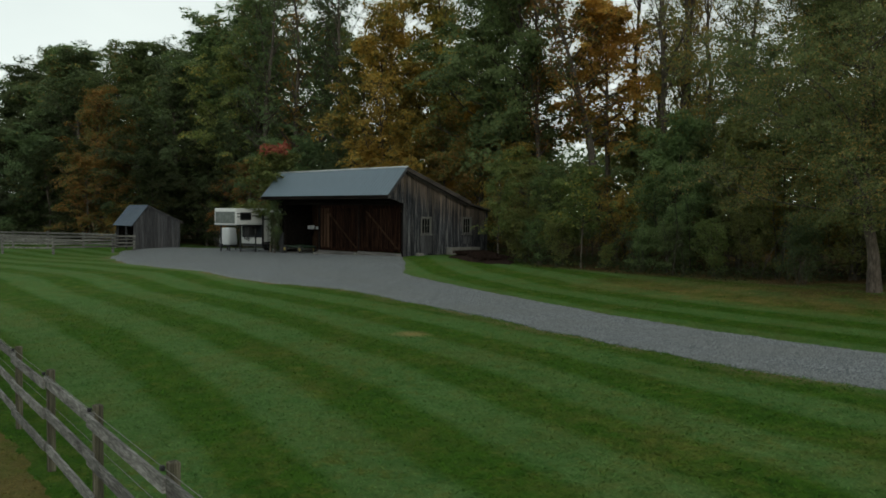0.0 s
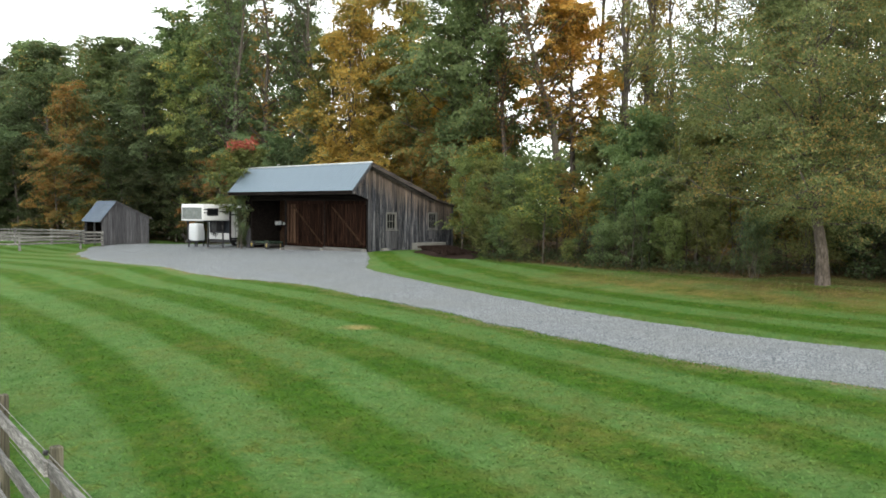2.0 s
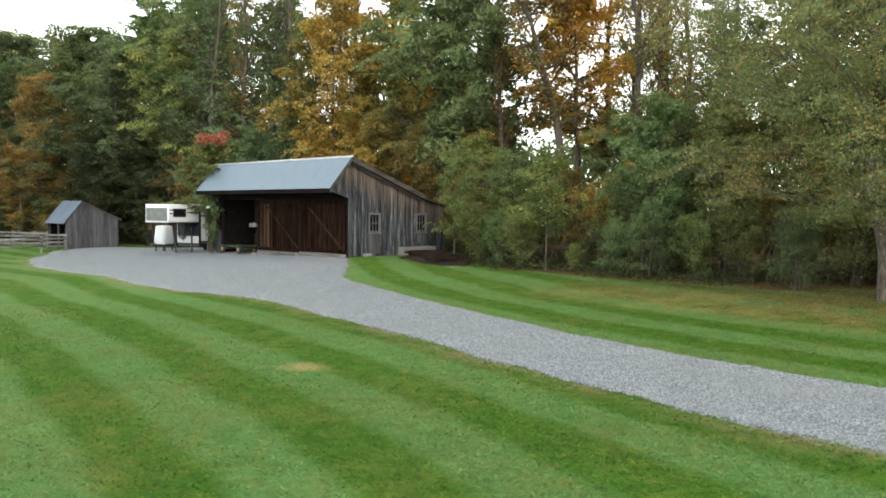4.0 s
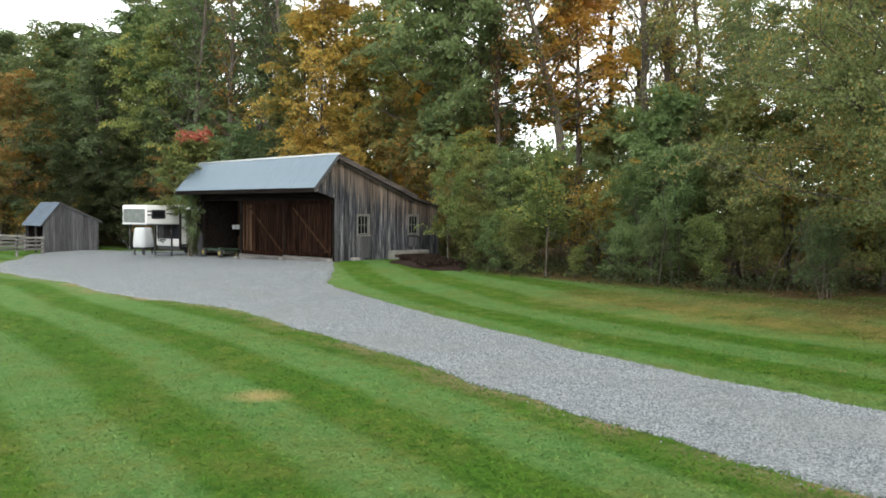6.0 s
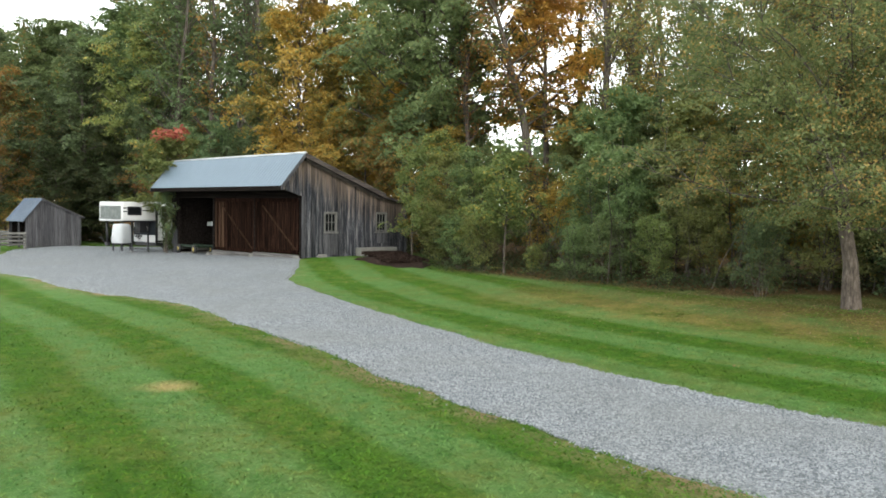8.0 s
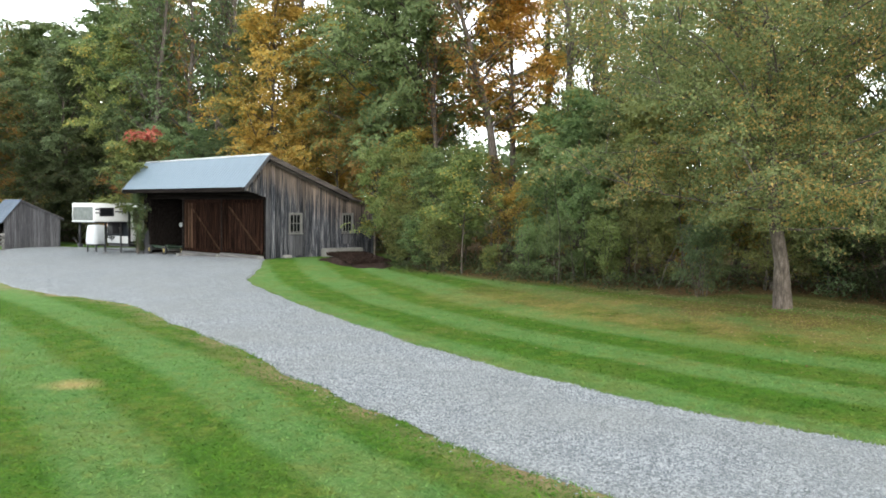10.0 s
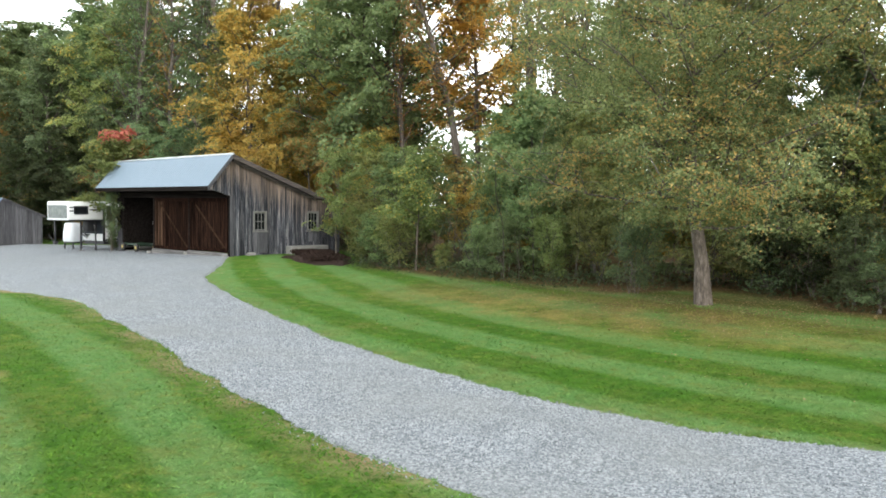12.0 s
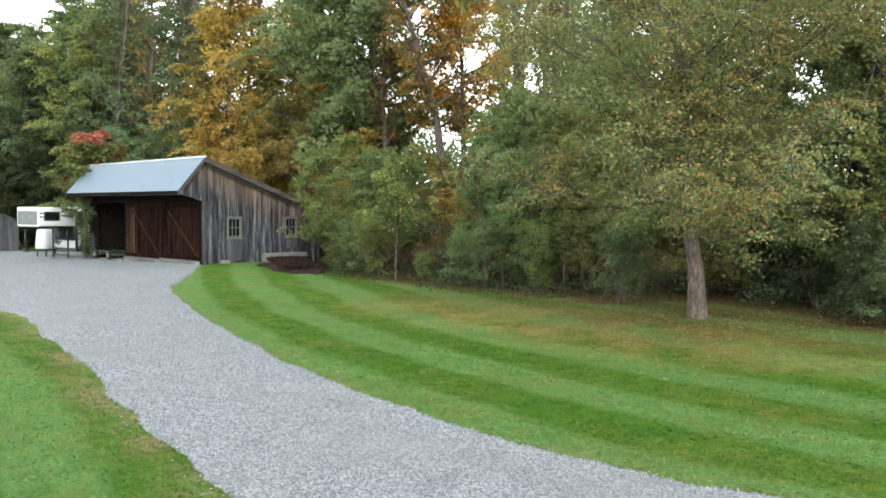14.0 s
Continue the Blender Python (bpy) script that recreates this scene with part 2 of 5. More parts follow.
def lawn_colour(m):
    """Mown stripes, clover and dry patches by place; the same for the soil and the blades."""
    p = m.pos()
    s = m.add("ShaderNodeSeparateXYZ", Vector=p)
    x, y = s.outputs["X"], s.outputs["Y"]
    wob = m.math("MULTIPLY", m.math("SUBTRACT", m.noise(p, 0.22, 2), 0.5), 0.5)
    wob = m.math("ADD", wob, m.math("MULTIPLY", m.math("SUBTRACT", m.noise(p, 0.8, 4, 0.6), 0.5), 0.3))
    # the mower's lines bend with the lawn: straight by the barn, swinging round near the road
    px = m.math("MAXIMUM", x, 0.0)
    bend = m.math("ADD", m.math("MULTIPLY", x, 0.03), m.math("MULTIPLY", m.math("MULTIPLY", px, px), 0.0046))
    near_u = m.math("ADD", m.math("ADD", y, bend), wob)
    # beyond the drive they keep their distance from its edge
    dx = m.math("MINIMUM", m.math("MAXIMUM", m.math("SUBTRACT", x, 16.0), -16.0), 14.0)
    rim = m.math("ADD", m.math("MULTIPLY", m.math("ADD", m.math("MULTIPLY", m.math("ADD", m.math("MULTIPLY", dx, 0.000040), 0.00994), dx), -0.2757), dx), -7.725)
    far_u = m.math("ADD", m.math("SUBTRACT", y, rim), wob)
    side = m.math("GREATER_THAN", m.math("ADD", y, m.math("MULTIPLY", x, 0.16)), -6.6)
    near_w = m.math("SINE", m.math("ADD", m.math("MULTIPLY", near_u, 2 * math.pi / 2.15), 1.864))
    far_w = m.math("SINE", m.math("ADD", m.math("MULTIPLY", far_u, 2 * math.pi / 2.4), 0.654))
    wave = m.math("ADD", m.math("MULTIPLY", near_w, m.math("SUBTRACT", 1.0, side)), m.math("MULTIPLY", far_w, side))
    f = m.add("ShaderNodeMapRange", Value=m.math("ADD", wave, m.math("MULTIPLY", m.math("SUBTRACT", m.noise(p, 0.33, 5, 0.6), 0.5), 1.15)))
    f.inputs["From Min"].default_value, f.inputs["From Max"].default_value = -0.4, 0.4
    f.inputs["To Min"].default_value, f.inputs["To Max"].default_value = 0.03, 0.95
    stripe = f.outputs[0]
    fine = m.ramp(m.math("ADD", m.math("MULTIPLY", m.noise(p, 14.0, 5, 0.75), 0.55), m.math("MULTIPLY", m.noise(p, 2.6, 4, 0.7), 0.45)), (0.36, 0.0), (0.64, 1.0))
    deep = m.mix(fine, (0.0225, 0.076, 0.005), (0.069, 0.151, 0.012))
    pale = m.mix(fine, (0.056, 0.137, 0.028), (0.128, 0.224, 0.07))
    col = m.mix(stripe, deep, pale)
    patch = m.math("MULTIPLY", m.ramp(m.noise(p, 0.42, 5, 0.62), (0.46, 0.0), (0.66, 1.0)), m.ramp(m.noise(p, 2.3, 4, 0.7), (0.35, 0.0), (0.65, 1.0)))
    col = m.mix(m.math("MULTIPLY", patch, 0.65), col, m.mix(fine, (0.09, 0.107, 0.019), (0.17, 0.163, 0.045)))
    speck = m.math("MULTIPLY", m.ramp(m.noise(p, 3.4, 5, 0.75), (0.5, 0.0), (0.66, 1.0)), m.ramp(m.noise(p, 0.27, 3, 0.6), (0.36, 0.1), (0.6, 0.8)))
    col = m.mix(speck, col, m.mix(fine, (0.074, 0.104, 0.014), (0.175, 0.188, 0.038)))
    # the paddock side of the fence is rougher and drier
    beyond = m.math("ADD", m.math("ADD", y, m.math("MULTIPLY", x, 0.1419)), m.math("MULTIPLY", m.noise(p, 1.5, 3), 0.5))
    dry = m.math("MULTIPLY", m.math("LESS_THAN", beyond, -20.3), m.ramp(m.noise(p, 1.1, 5, 0.7), (0.3, 0.3), (0.55, 0.95)))
    col = m.mix(dry, col, m.mix(fine, (0.10, 0.085, 0.025), (0.21, 0.165, 0.06)))
    # worn, sun-bleached turf towards the lawn tree
    bx, by = m.math("MULTIPLY", m.math("SUBTRACT", x, 19.5), 0.125), m.math("MULTIPLY", m.math("ADD", y, 1.4), 0.4)
    bare = m.math("SUBTRACT", 1.15, m.math("ADD", m.math("MULTIPLY", bx, bx), m.math("MULTIPLY", by, by)), True)
    bare = m.math("MULTIPLY", bare, m.ramp(m.noise(p, 0.9, 5, 0.7), (0.38, 0.0), (0.6, 0.9)))
    col = m.mix(bare, col, m.mix(fine, (0.14, 0.125, 0.032), (0.27, 0.228, 0.075)))
    clover = m.ramp(m.noise(p, 1.3, 5, 0.7), (0.56, 0.0), (0.7, 1.0))
    col = m.mix(m.math("MULTIPLY", clover, 0.35), col, (0.029, 0.092, 0.012))
    # one straw-coloured spot where the turf died
    d = m.add("ShaderNodeVectorMath")
    d.operation = "DISTANCE"
    sc = m.add("ShaderNodeMapping", Vector=p)
    sc.inputs["Scale"].default_value = (1, 1, 0)
    m.put(d.inputs[0], sc.outputs[0])
    d.inputs[1].default_value = (18.2, -14.77, 0)
    spot = m.math("SUBTRACT", 1.0, m.math("ADD", m.math("MULTIPLY", d.outputs["Value"], 1.5), m.math("MULTIPLY", m.noise(p, 3, 3), 0.5)), True)
    return m.mix(m.math("MULTIPLY", spot, 1.6, True), col, (0.29, 0.24, 0.095)), fine


def ground_material():
    m = Nodes("lawn_and_woodland_soil")
    col, fine = lawn_colour(m)
    p = m.pos()
    litter = m.add("ShaderNodeAttribute")
    litter.attribute_name = "litter"
    edge = m.add("ShaderNodeAttribute")
    edge.attribute_name = "verge"
    leaf = m.ramp(m.noise(p, 7.0, 6, 0.75), (0.3, (0.025, 0.014, 0.007)), (0.5, (0.086, 0.054, 0.022)), (0.68, (0.180, 0.115, 0.043)))
    lf = m.math("ADD", litter.outputs["Fac"], m.math("MULTIPLY", m.math("SUBTRACT", m.noise(p, 0.8, 5, 0.65), 0.5), 1.3), True)
    lf = m.math("MULTIPLY", lf, m.math("GREATER_THAN", litter.outputs["Fac"], 0.02))
    col = m.mix(lf, col, leaf)
    vf = m.math("MULTIPLY", edge.outputs["Fac"], m.ramp(m.noise(p, 0.7, 5, 0.7), (0.42, 0.0), (0.62, 0.95)))
    col = m.mix(vf, col, m.mix(fine, (0.17, 0.125, 0.06), (0.32, 0.235, 0.145)))
    return m.surface(col, 0.95, 0, m.bump(fine, 0.9, 0.03), 0.1)


def gravel_material(name, loose=False):
    m = Nodes(name)
    p = m.pos()
    v = m.add("ShaderNodeTexVoronoi", Vector=p, Scale=34.0)
    big = m.noise(p, 0.35, 4, 0.6)
    tint = m.island() if loose else m.add("ShaderNodeSeparateColor", Color=v.outputs["Color"]).outputs[0]
    col = m.ramp(tint, (0.0, (0.085, 0.094, 0.104)), (0.45, (0.195, 0.213, 0.228)), (0.8, (0.28, 0.3, 0.312)), (1.0, (0.35, 0.366, 0.374)))
    col = m.mix(m.ramp(big, (0.42, 0.0), (0.7, 0.5)), col, (0.2, 0.208, 0.2))
    col = m.mix(m.ramp(m.noise(p, 1.7, 5, 0.7), (0.45, 0.0), (0.75, 0.45)), col, (0.15, 0.165, 0.175))
    return m.surface(col, 0.9, 0, None if loose else m.bump(v.outputs["Distance"], 1.0, 0.02), 0.2)


GRASS = Nodes("grass_blades")
_c, _f = lawn_colour(GRASS)
_b = GRASS.add("ShaderNodeBsdfPrincipled", Roughness=0.7)
GRASS.put(_b.inputs["Base Color"], GRASS.hsv(_c, 0.5, 1.0, GRASS.math("ADD", 0.8, GRASS.math("MULTIPLY", GRASS.island(), 0.85))))
GRASS.put(_b.inputs["Specular IOR Level"], 0.15)
_t = GRASS.add("ShaderNodeBsdfTranslucent", Color=_c)
_m = GRASS.add("ShaderNodeMixShader", Fac=0.3)
GRASS.t.links.new(_b.outputs[0], _m.inputs[1])
GRASS.t.links.new(_t.outputs[0], _m.inputs[2])
GRASS.t.links.new(_m.outputs[0], GRASS.out.inputs["Surface"])
GRASS = GRASS.mat

SOIL = ground_material()
GRAVEL = gravel_material("crushed_stone")
STONES = gravel_material("loose_stones", True)
SIDING = old_wood("weathered_siding", (0.007, 0.008, 0.01), (0.04, 0.042, 0.05), (0.19, 0.186, 0.188), (0.16, 0.122, 0.095), vary=0.9)
SHED_WOOD = old_wood("shed_siding", (0.032, 0.032, 0.035), (0.062, 0.062, 0.068), (0.104, 0.102, 0.105))
# red-brown door and brace wood, lowered to carry the overhang's shade in its colour
DOOR_WOOD = old_wood("shade_darkened_door_wood", (0.0045, 0.0029, 0.0024), (0.0132, 0.0074, 0.0056), (0.042, 0.0215, 0.0145), spec=0.0)
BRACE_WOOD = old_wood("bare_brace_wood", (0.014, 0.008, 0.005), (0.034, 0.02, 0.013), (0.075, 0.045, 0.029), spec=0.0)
# framing cut to near-black: the shade under the overhang is in this colour
BEAM_WOOD = old_wood("shade_darkened_framing", (0.005, 0.004, 0.0035), (0.011, 0.009, 0.008), (0.024, 0.02, 0.017), axis="x", spec=0.02)
RAKE_WOOD = old_wood("dark_rake_board", (0.027, 0.023, 0.021), (0.057, 0.047, 0.041), (0.099, 0.084, 0.076), axis="y")
RAIL_WOOD = old_wood("weathered_rail", (0.07, 0.068, 0.062), (0.17, 0.167, 0.157), (0.34, 0.332, 0.315), axis="x")
RAIL_WOOD_Y = old_wood("weathered_rail_far", (0.05, 0.049, 0.045), (0.125, 0.122, 0.115), (0.26, 0.254, 0.24), axis="y")
POST_WOOD = old_wood("fence_post_wood", (0.036, 0.033, 0.023), (0.078, 0.072, 0.05), (0.165, 0.152, 0.11))
SILL_WOOD = old_wood("grey_sill_plank", (0.05, 0.047, 0.045), (0.1, 0.095, 0.09), (0.19, 0.18, 0.17), axis="x")
SASH = plain("faded_sash_paint", (0.125, 0.121, 0.112), 0.8, 0, 0.3, 6)
SHINGLE = plain("dark_shingles", (0.06, 0.055, 0.055), 0.9, 0, 0.4, 5, 0.2, 0.5)
STEEL = plain("galvanised_roofing", (0.155, 0.205, 0.25), 0.48, 0.3, 0.1, 1.2, 0.5, 0.05)
SHED_STEEL = plain("dull_shed_roofing", (0.085, 0.112, 0.15), 0.6, 0.2, 0.2, 1.5, 0.4, 0.05)
TRIM_STEEL = plain("roof_edge_flashing", (0.5, 0.52, 0.52), 0.5, 0.3, 0.15, 2)
CONCRETE = plain("pale_concrete", (0.19, 0.185, 0.17), 0.9, 0, 0.25, 4, 0.2, 0.4)
MULCH = plain("bark_mulch", (0.026, 0.016, 0.012), 0.95, 0, 0.6, 9, 0.15, 0.9)
WHITE = plain("white_trailer_skin", (0.593, 0.600, 0.593), 0.35, 0, 0.05, 1.5, 0.5, 0.03)
GREY_PANEL = plain("grey_nose_panel", (0.13, 0.145, 0.138), 0.5, 0.2, 0.45, 5)
BLACK = plain("black_trim", (0.018, 0.018, 0.02), 0.5, 0, 0.3, 5)
NOSE_SHADE = plain("nose_shade_colour", (0.012, 0.016, 0.022), 0.85, 0, 0.3, 3)
RUBBER = plain("tyre_rubber", (0.025, 0.025, 0.025), 0.85, 0, 0.3, 8)
IRON = plain("worn_steel", (0.22, 0.21, 0.2), 0.5, 0.8, 0.3, 8)
TANK = plain("white_plastic", (0.547, 0.562, 0.570), 0.45, 0, 0.08, 2)
GREEN_PAINT = plain("green_cart_paint", (0.008, 0.024, 0.01), 0.5, 0, 0.3, 5)
YELLOW_PAINT = plain("yellow_hub_paint", (0.3, 0.23, 0.06), 0.5, 0, 0.2, 5)
BARK = Nodes("grey_brown_bark")
_g = BARK.noise(BARK.obj(), 5.0, 6, 0.7, (3, 3, 0.5))
BARK = BARK.surface(BARK.ramp(_g, (0.32, (0.035, 0.028, 0.022)), (0.5, (0.1, 0.085, 0.07)), (0.7, (0.2, 0.18, 0.155))), 0.92, 0, BARK.bump(_g, 0.9, 0.03), 0.15)
PALE_BARK = Nodes("pale_maple_bark")
_g = PALE_BARK.noise(PALE_BARK.obj(), 6.0, 6, 0.7, (2.5, 2.5, 0.7))
PALE_BARK = PALE_BARK.surface(PALE_BARK.ramp(_g, (0.32, (0.034, 0.027, 0.022)), (0.52, (0.1, 0.082, 0.067)), (0.7, (0.19, 0.162, 0.136))), 0.9, 0, PALE_BARK.bump(_g, 0.9, 0.02), 0.15)
GLASS = Nodes("old_window_glass")
_gb = GLASS.add("ShaderNodeBsdfPrincipled", Roughness=0.08)
_gb.inputs["Base Color"].default_value = (0.008, 0.009, 0.01, 1)
_gb.inputs["Specular IOR Level"].default_value = 0.25
GLASS.t.links.new(_gb.outputs[0], GLASS.out.inputs["Surface"])
GLASS = GLASS.mat
DARK_GLASS = GLASS

LEAF = {
    "green": leafage("oak_leaves", (0.088, 0.132, 0.053), (0.144, 0.2, 0.08), (0.22, 0.282, 0.118), (0.33, 0.24, 0.07), 0.07),
    "dark": leafage("dark_leaves", (0.066, 0.1, 0.047), (0.11, 0.156, 0.071), (0.17, 0.22, 0.1), (0.22, 0.18, 0.06), 0.06),
    "olive": leafage("olive_leaves", (0.112, 0.138, 0.046), (0.184, 0.208, 0.07), (0.275, 0.292, 0.1), (0.36, 0.27, 0.075), 0.12),
    "maple": leafage("turning_leaves", (0.086, 0.104, 0.038), (0.155, 0.172, 0.064), (0.25, 0.255, 0.1), (0.37, 0.29, 0.085), 0.15, 0.44),
    "lawn": leafage("lawn_tree_leaves", (0.086, 0.118, 0.045), (0.158, 0.196, 0.078), (0.27, 0.295, 0.13), (0.38, 0.275, 0.095), 0.19, 0.46, False),
    "yellow": leafage("yellow_leaves", (0.22, 0.185, 0.045), (0.38, 0.3, 0.07), (0.5, 0.4, 0.11), (0.15, 0.18, 0.05), 0.2),
    "orange": leafage("orange_leaves", (0.4, 0.265, 0.065), (0.58, 0.4, 0.1), (0.7, 0.5, 0.15), (0.22, 0.22, 0.07), 0.1, 0.64, False),
    "rust": leafage("rust_leaves", (0.19, 0.12, 0.04), (0.33, 0.2, 0.06), (0.44, 0.27, 0.085), (0.13, 0.165, 0.055), 0.32),
    "lime": leafage("lime_leaves", (0.09, 0.126, 0.042), (0.155, 0.196, 0.064), (0.23, 0.27, 0.092), (0.38, 0.3, 0.075), 0.12),
    "gold": leafage("golden_leaves", (0.27, 0.19, 0.045), (0.43, 0.3, 0.07), (0.53, 0.39, 0.1), (0.19, 0.2, 0.065), 0.24, 0.46, False),
    # very dark leaf copy: the canopy's deep shade put into the leaf colour
    "deep_shade": leafage("shade_darkened_leaves", (0.024, 0.036, 0.015), (0.044, 0.06, 0.024), (0.072, 0.09, 0.036), (0.12, 0.09, 0.03), 0.06),
    "red": leafage("red_leaves", (0.3, 0.1, 0.065), (0.46, 0.165, 0.1), (0.54, 0.24, 0.14), (0.28, 0.25, 0.07), 0.25),
}
FALLEN = leafage("fallen_leaves", (0.115, 0.058, 0.022), (0.202, 0.137, 0.058), (0.302, 0.245, 0.130), None, 0.1, 0.1)


# ---- ground and drive ----
def along(points, x):
    """Smooth height of a line through points (ascending first value) at x."""
    if x <= points[0][0]:
        return points[0][1]
    for (x0, y0), (x1, y1) in zip(points, points[1:]):
        if x <= x1:
            k = (x - x0) / (x1 - x0)
            k = k * 0.6 + k * k * (3 - 2 * k) * 0.4
            return y0 + (y1 - y0) * k
    return points[-1][1]


NEAR_EDGE = [(-28.3, -2.2), (-26, -3.3), (-24, -4.2), (-21, -5.8), (-17, -7.4), (-12, -8.9), (-8, -10.1), (-3, -10.6), (3, -10.7), (6, -9.95), (8.6, -9.7),
             (11, -10.1), (13, -10.6), (16.6, -11.15), (20, -12.04), (22.7, -12.55), (25, -12.98), (27.3, -13.1), (30, -12.8), (36, -11.6), (60, -6.5)]
FAR_EDGE = [(-28.3, -1.6), (-28.0, 2.2), (-25, 3.6), (-20, 4.4), (-16, 5.5), (-12.2, 5.0), (-11.6, 0.5), (-0.4, 0.3), (0.0, 0.0), (1.0, -0.75), (1.8, -1.3), (2.8, -2.2),
            (4.4, -3.5), (6.3, -4.3), (9, -5.3), (11, -6.05), (13.9, -7.0), (16.3, -7.7), (19, -8.5), (22, -9.1), (25, -9.5), (27.4, -9.4), (29.2, -8.75), (32, -7.7), (36, -6.6), (60, -1.0)]


def rough(x, y, size=1.0):
    v = Vector((x, y, 3.3))
    return size * (0.16 * noise.noise(v * 0.9) + 0.09 * noise.noise(v * 3.1) + 0.05 * noise.noise(v * 9.0))


def near_edge(x):
    return along(NEAR_EDGE, x) + rough(x, 0) * (1.3 if x < 6 else 0.55)


def far_edge(x):
    return along(FAR_EDGE, x) + rough(x, 50, 0.5)


WOOD_EDGE = [(-80, -3), (-60, 0), (-45, 1.5), (-34, 4.5), (-29, 4.5), (-22, 4.8), (-13, 6.0), (-6, 7.5), (0.5, 5.2), (3, 3.6), (7, 1.2), (11, 0.9), (15.5, 1.1), (18, 1.9),
             (19.5, 4.4), (22.5, 3.6), (24, 2.0), (26, 1.5), (34, 0.5), (60, -1)]


def build_ground():
    def spread(dense_lo, dense_hi, step):
        mid = np.arange(dense_lo, dense_hi + 0.01, step)
        far = np.array([4, 10, 20, 40, 80, 160, 400, 1000, 2500.0])
        return [float(v) for v in np.concatenate([dense_lo - far[::-1], mid, dense_hi + far])]

    xs, ys = spread(-62, 46, 0.6), spread(-36, 34, 0.45)
    verts, lit, verge = [], [], []
    for y in ys:
        for x in xs:
            z = ground_z(min(max(x, -120), 120), min(max(y, -120), 120))
            z += 0.015 * noise.noise(Vector((x * 0.5, y * 0.5, 0)))
            n, f = along(NEAR_EDGE, x), along(FAR_EDGE, x)
            if -28.2 < x < 60 and n < y < f:
                z -= 0.03 * min(1.0, min(y - n, f - y) / 0.4)
            verts.append((x, y, z))
            w = along(WOOD_EDGE, x)
            d = math.hypot(x - 21.8, (y - 1.2) * 1.2)
            lit.append(max(ss(0.2, 1.8, y - w) if x < 17 else ss(-1.2, 0.8, y - w), 0.62 * ss(6.5, 1.0, d), 0.42 * ss(-4.5, 0, y - w) * ss(9, 16, x)))
            verge.append(max(ss(0.75, 0.05, abs(y - n)), 0.5 * ss(0.35, 0.05, abs(y - f))) if -28.2 < x < 60 else 0.0)
    nx = len(xs)
    faces = [(j * nx + i, j * nx + i + 1, (j + 1) * nx + i + 1, (j + 1) * nx + i) for j in range(len(ys) - 1) for i in range(nx - 1)]
    me = mesh_of("ground", verts, faces, SOIL, True)
    for key, values in (("litter", lit), ("verge", verge)):
        me.attributes.new(key, "FLOAT", "POINT").data.foreach_set("value", values)
    return tagged(new("ground", me), "mown striped lawn running into leaf-strewn woodland floor", "ground", kind="structure")


def build_drive():
    xs = [float(v) for v in np.concatenate([np.arange(-28.3, 34, 0.12), np.arange(34, 60.1, 1.0)])]
    ts = [0, 0.012, 0.03, 0.06, 0.12, 0.2, 0.3, 0.4, 0.5, 0.6, 0.7, 0.8, 0.88, 0.94, 0.97, 0.988, 1]
    verts = []
    for x in xs:
        n, f = near_edge(x), far_edge(x)
        for t in ts:
            y = n + (f - n) * t
            lift = 0.022 if 0 < t < 1 else -0.02
            crown = 0.03 * math.sin(math.pi * t) if x > 8 else 0.0
            verts.append((x, y, ground_z(x, y) + lift + crown + 0.006 * noise.noise(Vector((x * 2, y * 2, 1)))))
    k = len(ts)
    faces = [(i * k + j, (i + 1) * k + j, (i + 1) * k + j + 1, i * k + j + 1) for i in range(len(xs) - 1) for j in range(k - 1)]
    return tagged(new("gravel_drive", mesh_of("gravel_drive", verts, faces, GRAVEL, True)), "grey crushed-stone drive with ragged grassy edges", "drive", kind="structure")


ground = build_ground()
drive = build_drive()


def build_grass(count=260000):
    rng = np.random.default_rng(5)
    xs, ys = rng.uniform(6, 34.5, count * 2), rng.uniform(-25.5, 1.2, count * 2)
    # thin out with the distance from the stretch that is passed nearest
    d = np.hypot(xs - 27, (ys + 16) * 0.9)
    keep = rng.random(count * 2) < np.clip(1.15 - d / 22, 0.12, 1)
    xs, ys = xs[keep], ys[keep]
    n = np.array([near_edge(float(x)) for x in xs])
    f = np.array([far_edge(float(x)) for x in xs])
    ok = (ys < n + 0.05) | (ys > f - 0.05)
    xs, ys = xs[ok][:count], ys[ok][:count]
    z = np.array([ground_z(float(x), float(y)) for x, y in zip(xs, ys)])
    m = len(xs)
    tall = rng.uniform(0.012, 0.042, m)
    a, lean = rng.uniform(0, 2 * np.pi, m), rng.uniform(0.03, 0.065, m)
    wide = rng.uniform(0.006, 0.014, m)
    b = rng.uniform(0, 2 * np.pi, m)
    v = np.empty((m, 3, 3))
    v[:, 0] = np.stack([xs - np.cos(a) * wide, ys - np.sin(a) * wide, z + 0.006], 1)
    v[:, 1] = np.stack([xs + np.cos(a) * wide, ys + np.sin(a) * wide, z + 0.006], 1)
    v[:, 2] = np.stack([xs + np.cos(b) * lean, ys + np.sin(b) * lean, z + tall], 1)
    return tagged(new("grass", quads_mesh("grass", v.reshape(-1, 3), 3, GRASS)), "short mown green grass blades", "grass", kind="stuff")


